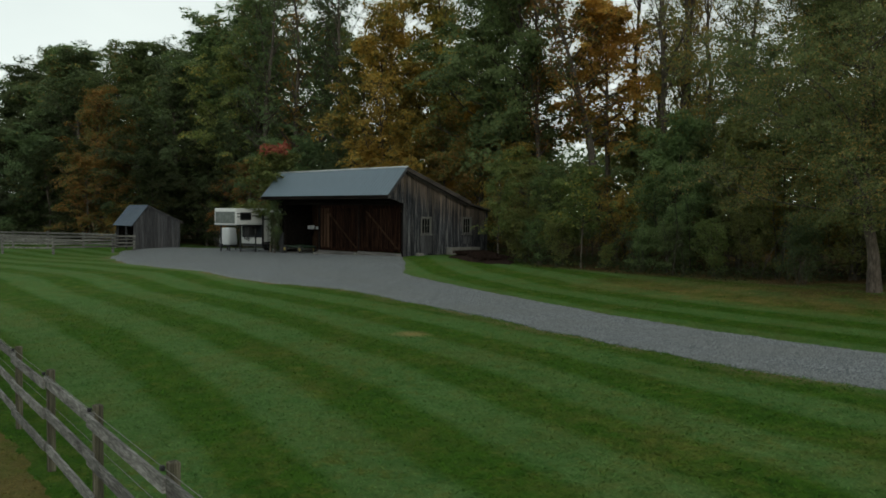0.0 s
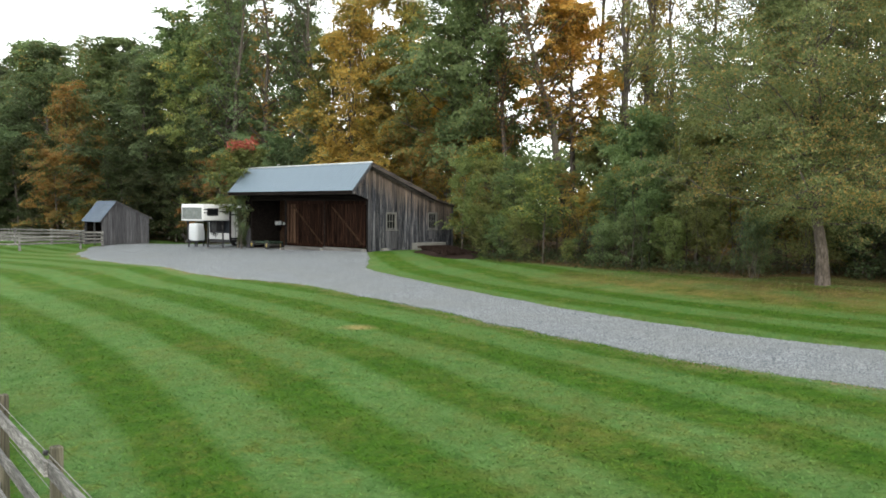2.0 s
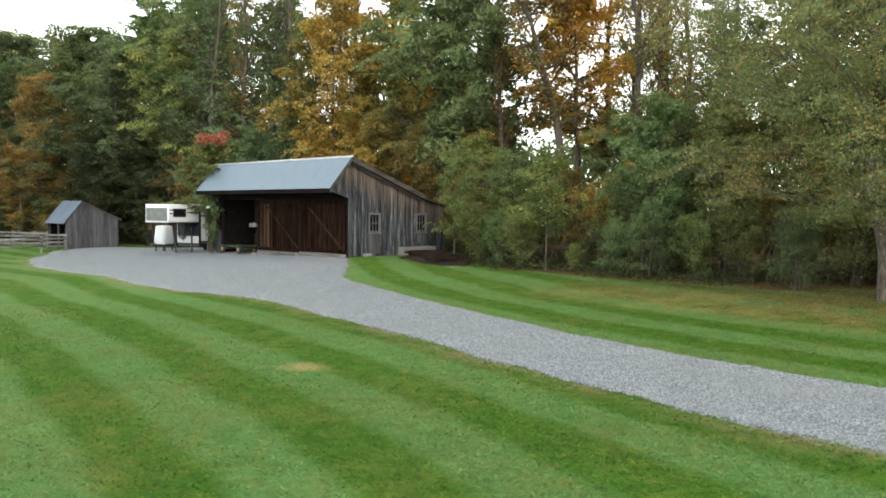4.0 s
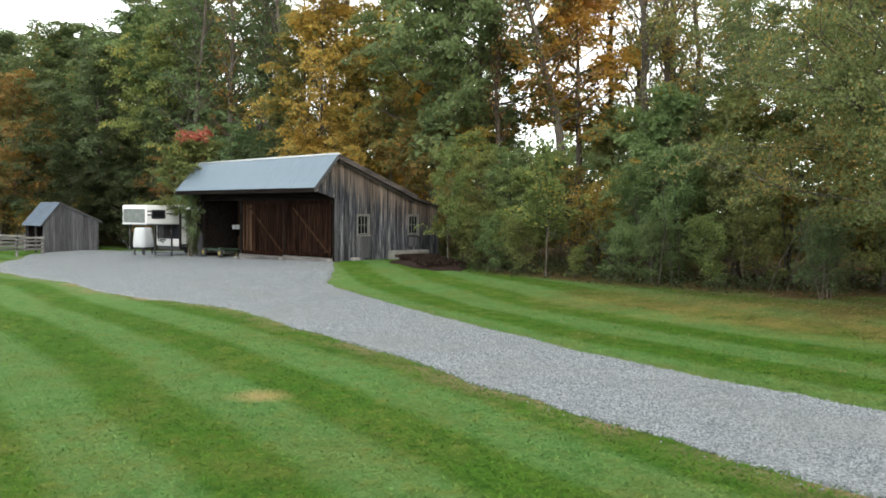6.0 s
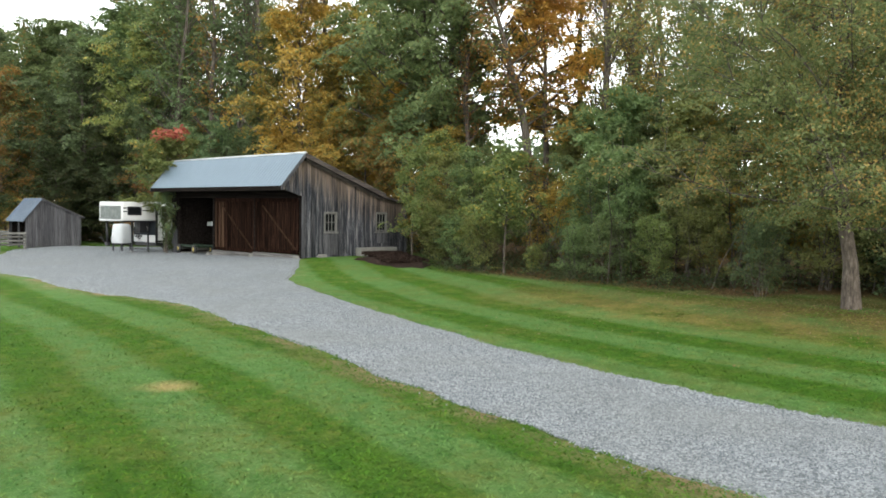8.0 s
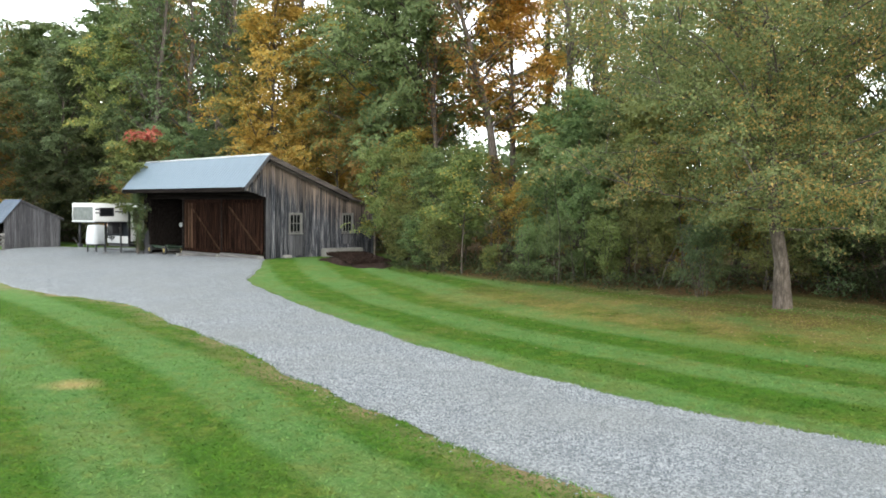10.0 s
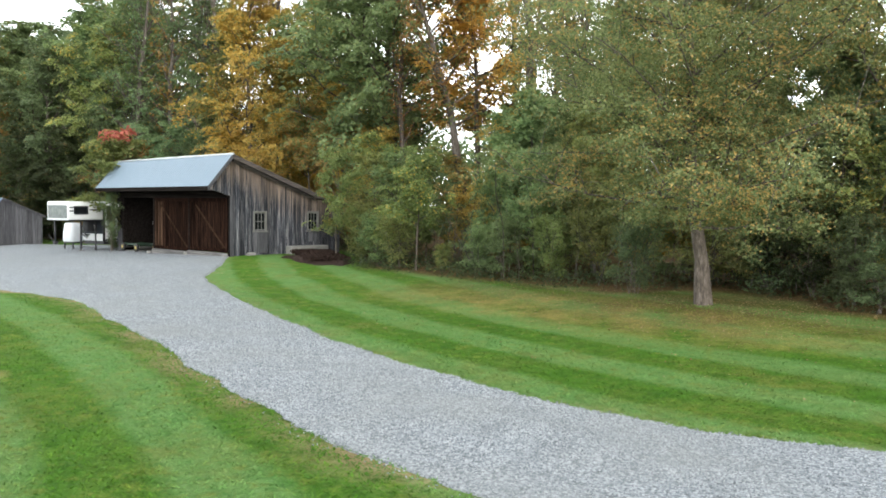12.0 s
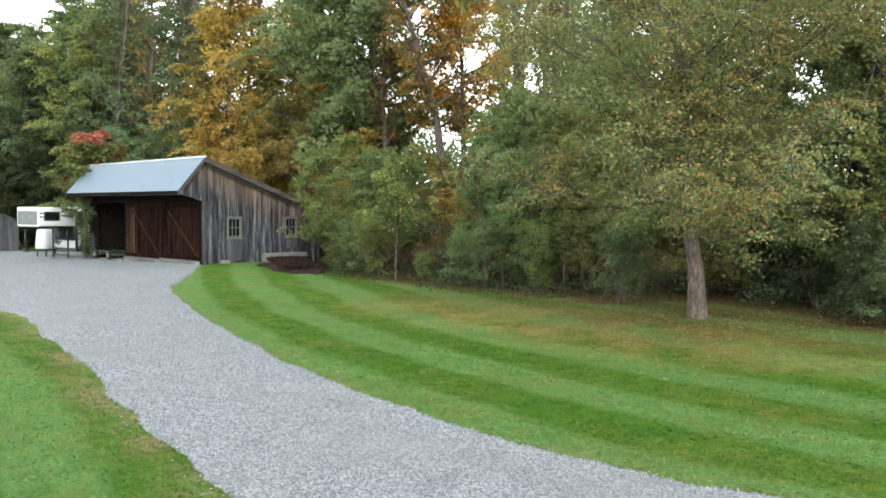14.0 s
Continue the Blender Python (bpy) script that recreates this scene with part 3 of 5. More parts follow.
def build_stones(count=48000):
    rng = np.random.default_rng(8)
    xs = rng.uniform(12, 33, count * 2)
    n = np.array([near_edge(float(x)) for x in xs])
    f = np.array([far_edge(float(x)) for x in xs])
    t = rng.uniform(-0.06, 1.04, count * 2)
    ys = n + (f - n) * t
    keep = (rng.random(count * 2) < np.clip((xs - 8) / 16, 0.1, 1)) & ((t > 0.0) & (t < 1.0) | (rng.random(count * 2) < 0.05))
    xs, ys, t = xs[keep][:count], ys[keep][:count], t[keep][:count]
    z = np.array([ground_z(float(x), float(y)) for x, y in zip(xs, ys)]) + np.where((t > 0) & (t < 1), 0.026, 0.006) + 0.03 * np.sin(np.pi * np.clip(t, 0, 1)) * (xs > 8)
    m = len(xs)
    r, a = rng.uniform(0.008, 0.021, m), rng.uniform(0, 2 * np.pi, m)
    ring = np.array([[1, 0.1, 0.0], [0.2, 0.9, 0.1], [-0.9, 0.3, -0.05], [-0.25, -0.85, 0.05]])
    base = np.empty((m, 5, 3))
    ca, sa = np.cos(a), np.sin(a)
    for i, (px, py, pz) in enumerate(ring):
        s = r * rng.uniform(0.7, 1.25, m)
        base[:, i] = np.stack([xs + (px * ca - py * sa) * s, ys + (px * sa + py * ca) * s, z + pz * s - 0.004], 1)
    base[:, 4] = np.stack([xs + rng.normal(0, 0.3, m) * r, ys + rng.normal(0, 0.3, m) * r, z + r * rng.uniform(0.5, 0.95, m)], 1)
    faces = np.array([[0, 1, 4], [1, 2, 4], [2, 3, 4], [3, 0, 4]])
    idx = (np.arange(m)[:, None, None] * 5 + faces[None]).reshape(-1, 3)
    me = bpy.data.meshes.new("loose_gravel")
    me.vertices.add(m * 5)
    me.vertices.foreach_set("co", base.astype(np.float32).ravel())
    me.loops.add(idx.size)
    me.loops.foreach_set("vertex_index", idx.astype(np.int32).ravel())
    me.polygons.add(len(idx))
    me.polygons.foreach_set("loop_start", np.arange(len(idx), dtype=np.int32) * 3)
    me.materials.append(STONES)
    me.update(calc_edges=True)
    return tagged(new("loose_gravel", me), "loose grey crushed stones on the drive", "gravel", kind="stuff")


# ---- barn ----
barn = thing("barn", (0, 0, 0), "weathered grey board barn with metal front roof and open bay", "barn")
BX0, BX1, BY1 = -10.9, 0.0, 5.65


def gable_top(y):
    """Underside of the roof over the gable wall."""
    if y < 0:
        return 3.98 + 1.18 * y
    return 3.98 - 0.355 * y if y < 4.1 else 2.5 - 0.22 * (y - 4.1)


def gable_foot(y):
    return ground_z(0.2, y) - 0.05 if y >= 0 else 2.5 - 0.26 * y


WINDOWS = [(1.16, 1.72, 1.05, 1.8), (3.92, 4.44, 1.05, 1.8)]


def build_gable(x, inside, name, holes):
    """Board wall of one gable end, with openings; the boards stand proud of the sheathing."""
    wall = prism(name, [(0.02, -0.4), (BY1 - 0.02, -0.4), (BY1 - 0.02, gable_top(BY1 - 0.02) - 0.02), (4.1, 2.46), (0.02, 3.9)], "x",
                 x + inside * 0.14, x + inside * 0.1, BEAM_WOOD, barn) if not holes else None
    if holes:
        wall = prism(name, [(0.02, -0.4), (BY1 - 0.02, -0.4), (BY1 - 0.02, 1.0), (0.02, 1.0)], "x", x + inside * 0.1, x + inside * 0.06, BEAM_WOOD, barn)
        prism("wall_upper", [(0.02, 1.85), (BY1 - 0.02, 1.85), (BY1 - 0.02, gable_top(BY1 - 0.02) - 0.03), (4.1, 2.44), (0.02, 3.9)], "x", x + inside * 0.1, x + inside * 0.06, BEAM_WOOD, barn)
        cuts = [0.02] + [v for w in holes for v in (w[0], w[1])] + [BY1 - 0.02]
        for a, b in zip(cuts[::2], cuts[1::2]):
            block("wall_pier", (x + inside * 0.1, a, 1.0), (x + inside * 0.06, b, 1.85), BEAM_WOOD, barn)
    rng = random.Random(3 + len(holes))
    y = -1.02
    while y < BY1 - 0.02:
        w = rng.uniform(0.17, 0.29)
        y2 = min(y + w, BY1)
        if y < 0 < y2:
            y2 = 0.0
        for e in [v for h in holes for v in h[:2]]:
            if y + 0.01 < e < y2:
                y2 = e
                break
        g = 0.012
        a, b = y + g / 2, y2 - g / 2
        proud = rng.uniform(0.0, 0.02)
        pieces = [(gable_foot, gable_top)]
        for h in holes:
            if a > h[0] - 0.01 and b < h[1] + 0.01:
                pieces = [(gable_foot, lambda v: h[2] - 0.02), (lambda v: h[3] + 0.02, gable_top)]
                break
        for lo, hi in pieces:
            if a >= 0 or lo is gable_foot:
                prism("board", [(a, lo(a)), (b, lo(b) + rng.uniform(-0.02, 0.02) * (lo is gable_foot)), (b, hi(b)), (a, hi(a))], "x",
                      x + inside * 0.055, x - inside * (0.012 + proud), SIDING, wall)
        y = y2
    return wall


build_gable(BX1, -1, "gable_wall", WINDOWS)
build_gable(BX0, 1, "far_gable_wall", [])
# corner board and rear corner post
prism("corner_board", [(-0.0, -0.05), (0.13, -0.05), (0.13, 2.5), (0.0, 2.5)], "x", 0.02, 0.05, SHED_WOOD, barn, "pale weathered corner board")
prism("corner_board", [(BY1 - 0.12, -0.2), (BY1, -0.2), (BY1, 2.13), (BY1 - 0.12, 2.15)], "x", 0.02, 0.05, SHED_WOOD, barn, "pale weathered corner board")


def build_window(y0, y1, z0, z1):
    win = child("window", None, barn)
    win.empty_display_size = 0.1
    for a in ((y0 - 0.055, y0), (y1, y1 + 0.055)):
        block("casing", (0.015, a[0], z0 - 0.05), (0.06, a[1], z1 + 0.06), SASH, win, "", 0.006)
    block("head_casing", (0.015, y0, z1), (0.062, y1, z1 + 0.06), SASH, win, "", 0.006)
    block("window_sill", (0.0, y0 - 0.1, z0 - 0.1), (0.1, y1 + 0.1, z0 - 0.05), SASH, win, "", 0.008)
    block("sash_rail", (-0.02, y0, z0 - 0.05), (0.02, y1, z0 + 0.02), SASH, win)
    block("sash_rail", (-0.02, y0, z1 - 0.04), (0.02, y1, z1), SASH, win)
    for a in (y0, y1 - 0.035):
        block("sash_stile", (-0.02, a, z0 + 0.02), (0.02, a + 0.035, z1 - 0.04), SASH, win)
    iy0, iy1, iz0, iz1 = y0 + 0.035, y1 - 0.035, z0 + 0.02, z1 - 0.04
    for k in (1, 2):
        c = iy0 + (iy1 - iy0) * k / 3
        block("muntin", (-0.015, c - 0.01, iz0), (0.014, c + 0.01, iz1), SASH, win)
    zc = (iz0 + iz1) / 2
    block("muntin", (-0.016, iy0, zc - 0.014), (0.016, iy1, zc + 0.014), SASH, win)
    for i in range(3):
        for j in range(2):
            ya, yb = iy0 + (iy1 - iy0) * i / 3 + 0.014, iy0 + (iy1 - iy0) * (i + 1) / 3 - 0.014
            za, zb = (iz0, zc - 0.015) if j == 0 else (zc + 0.015, iz1)
            block("pane", (-0.012, ya, za), (-0.008, yb, zb), GLASS, win)
    return win


for w in WINDOWS:
    build_window(*w)
# paler boards of a closed hatch below the first window
rng_h = random.Random(9)
for i in range(4):
    a = 1.12 + i * 0.163
    block("hatch_board", (0.018, a, 0.06), (0.045, a + 0.155, 0.93 + rng_h.uniform(-0.01, 0.01)), SHED_WOOD, barn, "paler boards of a closed hatch")
for z in (0.5,):
    block("hatch_board", (0.0, 3.95, z), (0.044, 4.42, 0.93), SHED_WOOD, barn, "paler boards of a closed hatch")

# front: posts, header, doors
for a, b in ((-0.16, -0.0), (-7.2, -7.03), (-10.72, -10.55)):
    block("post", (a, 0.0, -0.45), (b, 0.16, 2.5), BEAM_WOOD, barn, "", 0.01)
# header and track take the near-black framing colour as overhang shade
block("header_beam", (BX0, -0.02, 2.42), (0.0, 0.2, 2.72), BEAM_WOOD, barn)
block("door_track", (-7.3, -0.1, 2.4), (-0.1, -0.04, 2.48), BEAM_WOOD, barn, "steel door track in the shade-darkened framing colour")


def build_door(x0, x1, seed, lean):
    door = child("sliding_door", None, barn)
    door.empty_display_size = 0.1
    z0, z1 = 0.1 + 0.024 * min(0, x0 + 3), 2.4
    rng, n = random.Random(seed), 13
    for i in range(n):
        a = x0 + (x1 - x0) * i / n
        b = x0 + (x1 - x0) * (i + 1) / n - 0.008
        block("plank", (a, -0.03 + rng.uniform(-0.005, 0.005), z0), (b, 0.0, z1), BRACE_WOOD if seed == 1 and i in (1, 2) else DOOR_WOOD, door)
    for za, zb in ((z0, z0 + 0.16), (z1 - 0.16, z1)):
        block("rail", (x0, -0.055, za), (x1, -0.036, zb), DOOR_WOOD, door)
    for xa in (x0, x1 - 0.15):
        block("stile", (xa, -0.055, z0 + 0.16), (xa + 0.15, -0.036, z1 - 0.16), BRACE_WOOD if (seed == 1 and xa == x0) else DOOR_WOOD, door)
    # diagonal brace
    za, zb = (z1 - 0.3, z0 + 0.2)
    xa, xb = (x0 + 0.5, x1 - 0.25)
    prism("brace", [(xa, za), (xa + 0.14, za), (xb + 0.14, zb), (xb, zb)], "y", -0.056, -0.037, BRACE_WOOD, door, "bare diagonal brace")
    return door


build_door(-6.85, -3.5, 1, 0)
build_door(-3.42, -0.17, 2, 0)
block("stop_post", (-3.5, -0.07, -0.2), (-3.42, 0.0, 2.4), BEAM_WOOD, barn)
block("door_sill", (-6.9, -0.22, ground_z(-5, 0) - 0.1), (-3.55, -0.07, ground_z(-5, 0) + 0.19), SILL_WOOD, barn, "pale worn sill plank", 0.02)
block("door_sill", (-3.4, -0.2, -0.2), (-0.2, -0.07, 0.08), SILL_WOOD, barn, "pale worn sill plank", 0.02)
for xs_ in (-7.2, -3.5, -0.1):
    block("footing_stone", (xs_ - 0.08, -0.3, -0.45), (xs_ + 0.12, -0.08, ground_z(xs_, 0) + 0.12), CONCRETE, barn, "pale concrete footing", 0.03)
block("footing_stone", (0.03, 0.75, -0.45), (0.28, 1.12, 0.1), CONCRETE, barn, "pale concrete footing", 0.04)
# short wall at the open bay's outer end; upper boards near-black for the eave's shade
for i in range(3):
    a = BX0 - 0.28 + i * 0.18
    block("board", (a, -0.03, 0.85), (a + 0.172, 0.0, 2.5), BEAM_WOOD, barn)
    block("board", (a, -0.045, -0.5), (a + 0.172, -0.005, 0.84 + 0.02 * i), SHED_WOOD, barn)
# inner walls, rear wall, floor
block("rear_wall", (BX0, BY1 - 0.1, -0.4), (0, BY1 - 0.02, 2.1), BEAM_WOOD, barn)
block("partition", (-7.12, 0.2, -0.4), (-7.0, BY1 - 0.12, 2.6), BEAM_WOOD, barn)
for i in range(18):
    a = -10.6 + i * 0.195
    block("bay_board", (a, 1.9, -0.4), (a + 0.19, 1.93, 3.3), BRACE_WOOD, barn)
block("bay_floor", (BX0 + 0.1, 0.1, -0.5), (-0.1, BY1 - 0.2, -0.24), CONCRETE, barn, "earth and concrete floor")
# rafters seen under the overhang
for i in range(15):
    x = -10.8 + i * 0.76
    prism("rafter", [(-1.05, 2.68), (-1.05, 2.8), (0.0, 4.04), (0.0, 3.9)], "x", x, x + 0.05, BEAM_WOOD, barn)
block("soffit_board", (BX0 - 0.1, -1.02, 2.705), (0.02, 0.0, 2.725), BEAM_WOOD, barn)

# roofs
EAVE_Y, EAVE_Z, RIDGE_Y, RIDGE_Z, RX0, RX1 = -1.14, 2.87, 0.02, 4.22, -11.2, 0.27


def build_metal_roof():
    roof = child("front_roof", None, barn)
    roof.empty_display_size = 0.1
    sheets, ribs = 13, 4
    wide = (RX1 - RX0) / sheets
    prof = []
    for r in range(ribs):
        a = r / ribs
        prof += [(a, 0), (a + 0.10, 0), (a + 0.135, 0.022), (a + 0.185, 0.022), (a + 0.22, 0)]
    prof.append((1.0, 0))
    n = Vector((0, -(RIDGE_Z - EAVE_Z), RIDGE_Y - EAVE_Y)).normalized()
    n = Vector((0, -abs(n.y), abs(n.z)))
    verts, faces = [], []
    for u, h in prof:
        for (yy, zz) in ((EAVE_Y, EAVE_Z), (RIDGE_Y, RIDGE_Z)):
            for off in (0.0, -0.006):
                p = Vector((u * wide * 1.01, yy, zz)) + n * (h + off)
                verts.append(p)
    for i in range(len(prof) - 1):
        b, c = i * 4, (i + 1) * 4
        faces += [(b, c, c + 2, b + 2), (b + 1, b + 3, c + 3, c + 1), (b, b + 1, c + 1, c), (b + 2, c + 2, c + 3, b + 3)]
    me = mesh_of("roof_sheet", verts, faces, STEEL)
    for i in range(sheets):
        s = child("roof_sheet", me, roof)
        s.location = (RX0 + i * wide, 0, 0.0 if i % 2 else 0.004)
    return roof


build_metal_roof()
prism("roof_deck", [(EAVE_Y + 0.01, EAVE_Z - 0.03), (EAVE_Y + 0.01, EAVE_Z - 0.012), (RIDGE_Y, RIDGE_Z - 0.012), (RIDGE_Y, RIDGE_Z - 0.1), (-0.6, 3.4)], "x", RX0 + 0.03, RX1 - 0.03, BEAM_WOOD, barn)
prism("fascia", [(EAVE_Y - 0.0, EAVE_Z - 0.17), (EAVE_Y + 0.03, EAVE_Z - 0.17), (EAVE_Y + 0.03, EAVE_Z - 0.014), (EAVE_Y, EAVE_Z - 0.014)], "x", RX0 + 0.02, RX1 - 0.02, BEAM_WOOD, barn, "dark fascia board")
for xr in (RX0 - 0.015, RX1 - 0.025):
    prism("rake_board", [(EAVE_Y, EAVE_Z - 0.17), (EAVE_Y, EAVE_Z + 0.015), (RIDGE_Y, RIDGE_Z + 0.02), (RIDGE_Y, RIDGE_Z - 0.16)], "x", xr, xr + 0.04, SHED_WOOD, barn, "grey rake board")
tube("ridge_cap", [(RX0 - 0.02, RIDGE_Y, RIDGE_Z + 0.015), (RX1 + 0.02, RIDGE_Y, RIDGE_Z + 0.015)], 0.05, TRIM_STEEL, barn)
# long rear slope and the lean-to below it
prism("rear_roof", [(RIDGE_Y + 0.01, RIDGE_Z - 0.12), (RIDGE_Y + 0.01, RIDGE_Z + 0.01), (4.2, 2.68), (4.2, 2.58)], "x", RX0, RX1 - 0.002, SHINGLE, barn)
for xr in (RX0 - 0.02, RX1):
    prism("rear_rake_board", [(RIDGE_Y, RIDGE_Z - 0.2), (RIDGE_Y, RIDGE_Z + 0.012), (4.22, 2.67), (4.22, 2.46)], "x", xr, xr + 0.04, RAKE_WOOD, barn, "dark rake board")
    prism("rear_rake_board", [(RIDGE_Y + 0.1, RIDGE_Z - 0.34), (RIDGE_Y + 0.1, RIDGE_Z - 0.215), (4.15, 2.46), (4.15, 2.36)], "x", xr - 0.13 if xr > 0 else xr + 0.1, xr - 0.1 if xr > 0 else xr + 0.13, RAKE_WOOD, barn, "dark rake board")
prism("lean_to_roof", [(4.12, 2.5), (4.12, 2.6), (5.9, 2.22), (5.9, 2.14)], "x", RX0 + 0.2, 0.22, RAKE_WOOD, barn)

# things at the barn
trough = thing("stone_slab", (0.0, 0, 0), "long pale stone slab leaning along the barn wall", "slab")
block("slab", (0.09, 2.7, ground_z(0.3, 3) - 0.05), (0.5, 4.72, 0.34), CONCRETE, trough, "", 0.03)


def build_mulch():
    rng = np.random.default_rng(4)
    bed = thing("mulch_bed", (2.6, 2.6, 0), "dark brown bark mulch heaped beside the barn", "mulch")
    n, verts, faces = 26, [], []
    for i in range(n + 1):
        for j in range(n + 1):
            u, v = i / n * 2 - 1, j / n * 2 - 1
            x, y = 0.2 + u * 2.3 + v * 0.4, v * 1.3 - u * 0.9
            r = (u ** 4 + v ** 4) ** 0.25
            x += 0.5 * noise.noise(Vector((u * 2.2, v * 2.2, 2.0))) * r - 0.35 * u * v * v
            y += 0.35 * noise.noise(Vector((u * 2.5, v * 2.5, 9.0))) * r - 0.25 * v * u * u
            h = 0.34 * (1 - r ** 2) + 0.1 * noise.noise(Vector((x * 1.7, y * 1.7, 5)))
            verts.append((x, y, ground_z(2.6 + x, 2.6 + y) + h - 0.05))
    faces = [(i * (n + 1) + j, (i + 1) * (n + 1) + j, (i + 1) * (n + 1) + j + 1, i * (n + 1) + j + 1) for i in range(n) for j in range(n)]
    child("mulch_mound", mesh_of("mulch_mound", verts, faces, MULCH, True), bed)
    v = []
    for _ in range(2600):
        u, w = rng.uniform(-0.68, 0.68, 2)
        x, y = 0.2 + u * 2.3 + w * 0.4, w * 1.3 - u * 0.9
        h = 0.3 * max(0.0, 1 - max(abs(u), abs(w)) ** 2)
        c = np.array([x, y, ground_z(2.6 + x, 2.6 + y) + h + 0.03])
        a, b = rng.normal(0, 1, 3), rng.normal(0, 1, 3)
        a, b = a / np.linalg.norm(a) * 0.07, b / np.linalg.norm(b) * 0.03
        v += [c - a - b, c + a - b, c + a + b, c - a + b]
    child("chip_layer", quads_mesh("chip_layer", np.array(v), 4, MULCH), bed)


build_mulch()


def build_cart():
    cart = thing("garden_cart", (-9.45, 0.35, ground_z(-9.5, 0.3) + 0.02), "green flatbed garden cart parked in the open bay", "cart")
    block("bed", (-0.95, -0.4, 0.3), (0.95, 0.4, 0.35), GREEN_PAINT, cart, "", 0.01)
    for y in (-0.4, 0.36):
        block("side_board", (-0.95, y, 0.35), (0.95, y + 0.04, 0.41), GREEN_PAINT, cart, "", 0.01)
    for x in (-0.85, 0.7):
        tube("axle", [(x, -0.45, 0.18), (x, 0.45, 0.18)], 0.02, IRON, cart)
        block("bolster", (x - 0.06, -0.3, 0.18), (x + 0.06, 0.3, 0.32), IRON, cart)
        for y in (-0.47, 0.43):
            wh = lathe("wheel", [(0.1, -0.05), (0.19, -0.045), (0.205, -0.02), (0.205, 0.02), (0.19, 0.045), (0.1, 0.05)], (x, y, 0.2), "y", RUBBER, cart)
            lathe("hub", [(0.03, -0.062), (0.1, -0.056), (0.1, 0.056), (0.03, 0.062)], (x, y, 0.2), "y", YELLOW_PAINT, wh, "faded yellow hub")
    tube("handle", [(-0.95, 0, 0.26), (-1.15, -0.1, 0.3), (-1.3, -0.2, 0.24)], 0.018, BLACK, cart)


build_cart()


def build_shelf():
    shelf = thing("wall_shelf", (-9.9, 1.58, 0), "dark wooden shelf on the bay's back wall", "shelf")
    block("shelf_board", (-0.75, 0.0, 1.0), (1.6, 0.3, 1.04), BEAM_WOOD, shelf)
    for x in (-0.6, 1.4):
        block("bracket", (x, 0.05, 0.7), (x + 0.05, 0.3, 1.0), BEAM_WOOD, shelf)
    for i, (x, h, r) in enumerate(((-0.55, 0.2, 0.1), (-0.2, 0.22, 0.1), (0.25, 0.16, 0.09))):
        jar = thing("paint_can", (-10.05 + x, 1.7, 1.04), "pale paint can standing on the shelf", "can", "cans on the shelf")
        lathe("can", [(r * 0.95, 0), (r, 0.01), (r, h - 0.02), (r * 0.97, h)], (0, 0, 0), "z", TANK, jar)
        lathe("lid", [(r * 0.98, h + 0.001), (r * 0.98, h + 0.012), (r * 0.8, h + 0.014)], (0, 0, 0), "z", IRON, jar)
    notice = thing("notice_board", (-9.35, 1.86, 1.0), "small pale board hung on the bay wall", "board")
    block("sheet", (0, 0, 0.12), (0.3, 0.02, 0.68), SILL_WOOD, notice)
    block("frame", (-0.03, -0.01, 0.09), (0.33, 0.025, 0.12), BEAM_WOOD, notice)


build_shelf()


def build_lamp():
    lamp = thing("barn_lamp", (-10.98, -0.04, 2.02), "small white gooseneck lamp on the barn wall", "lamp")
    lathe("wall_plate", [(0.06, 0), (0.06, -0.02), (0.03, -0.03)], (0, 0, 0), "y", WHITE, lamp)
    tube("arm", [(0, -0.02, 0), (0.02, -0.2, 0.14), (0.05, -0.4, 0.15), (0.06, -0.5, 0.08)], 0.016, WHITE, lamp)
    lathe("shade", [(0.03, 0.1), (0.06, 0.08), (0.16, 0.0), (0.155, -0.005), (0.05, 0.07)], (0.06, -0.52, 0), "z", WHITE, lamp)


build_lamp()


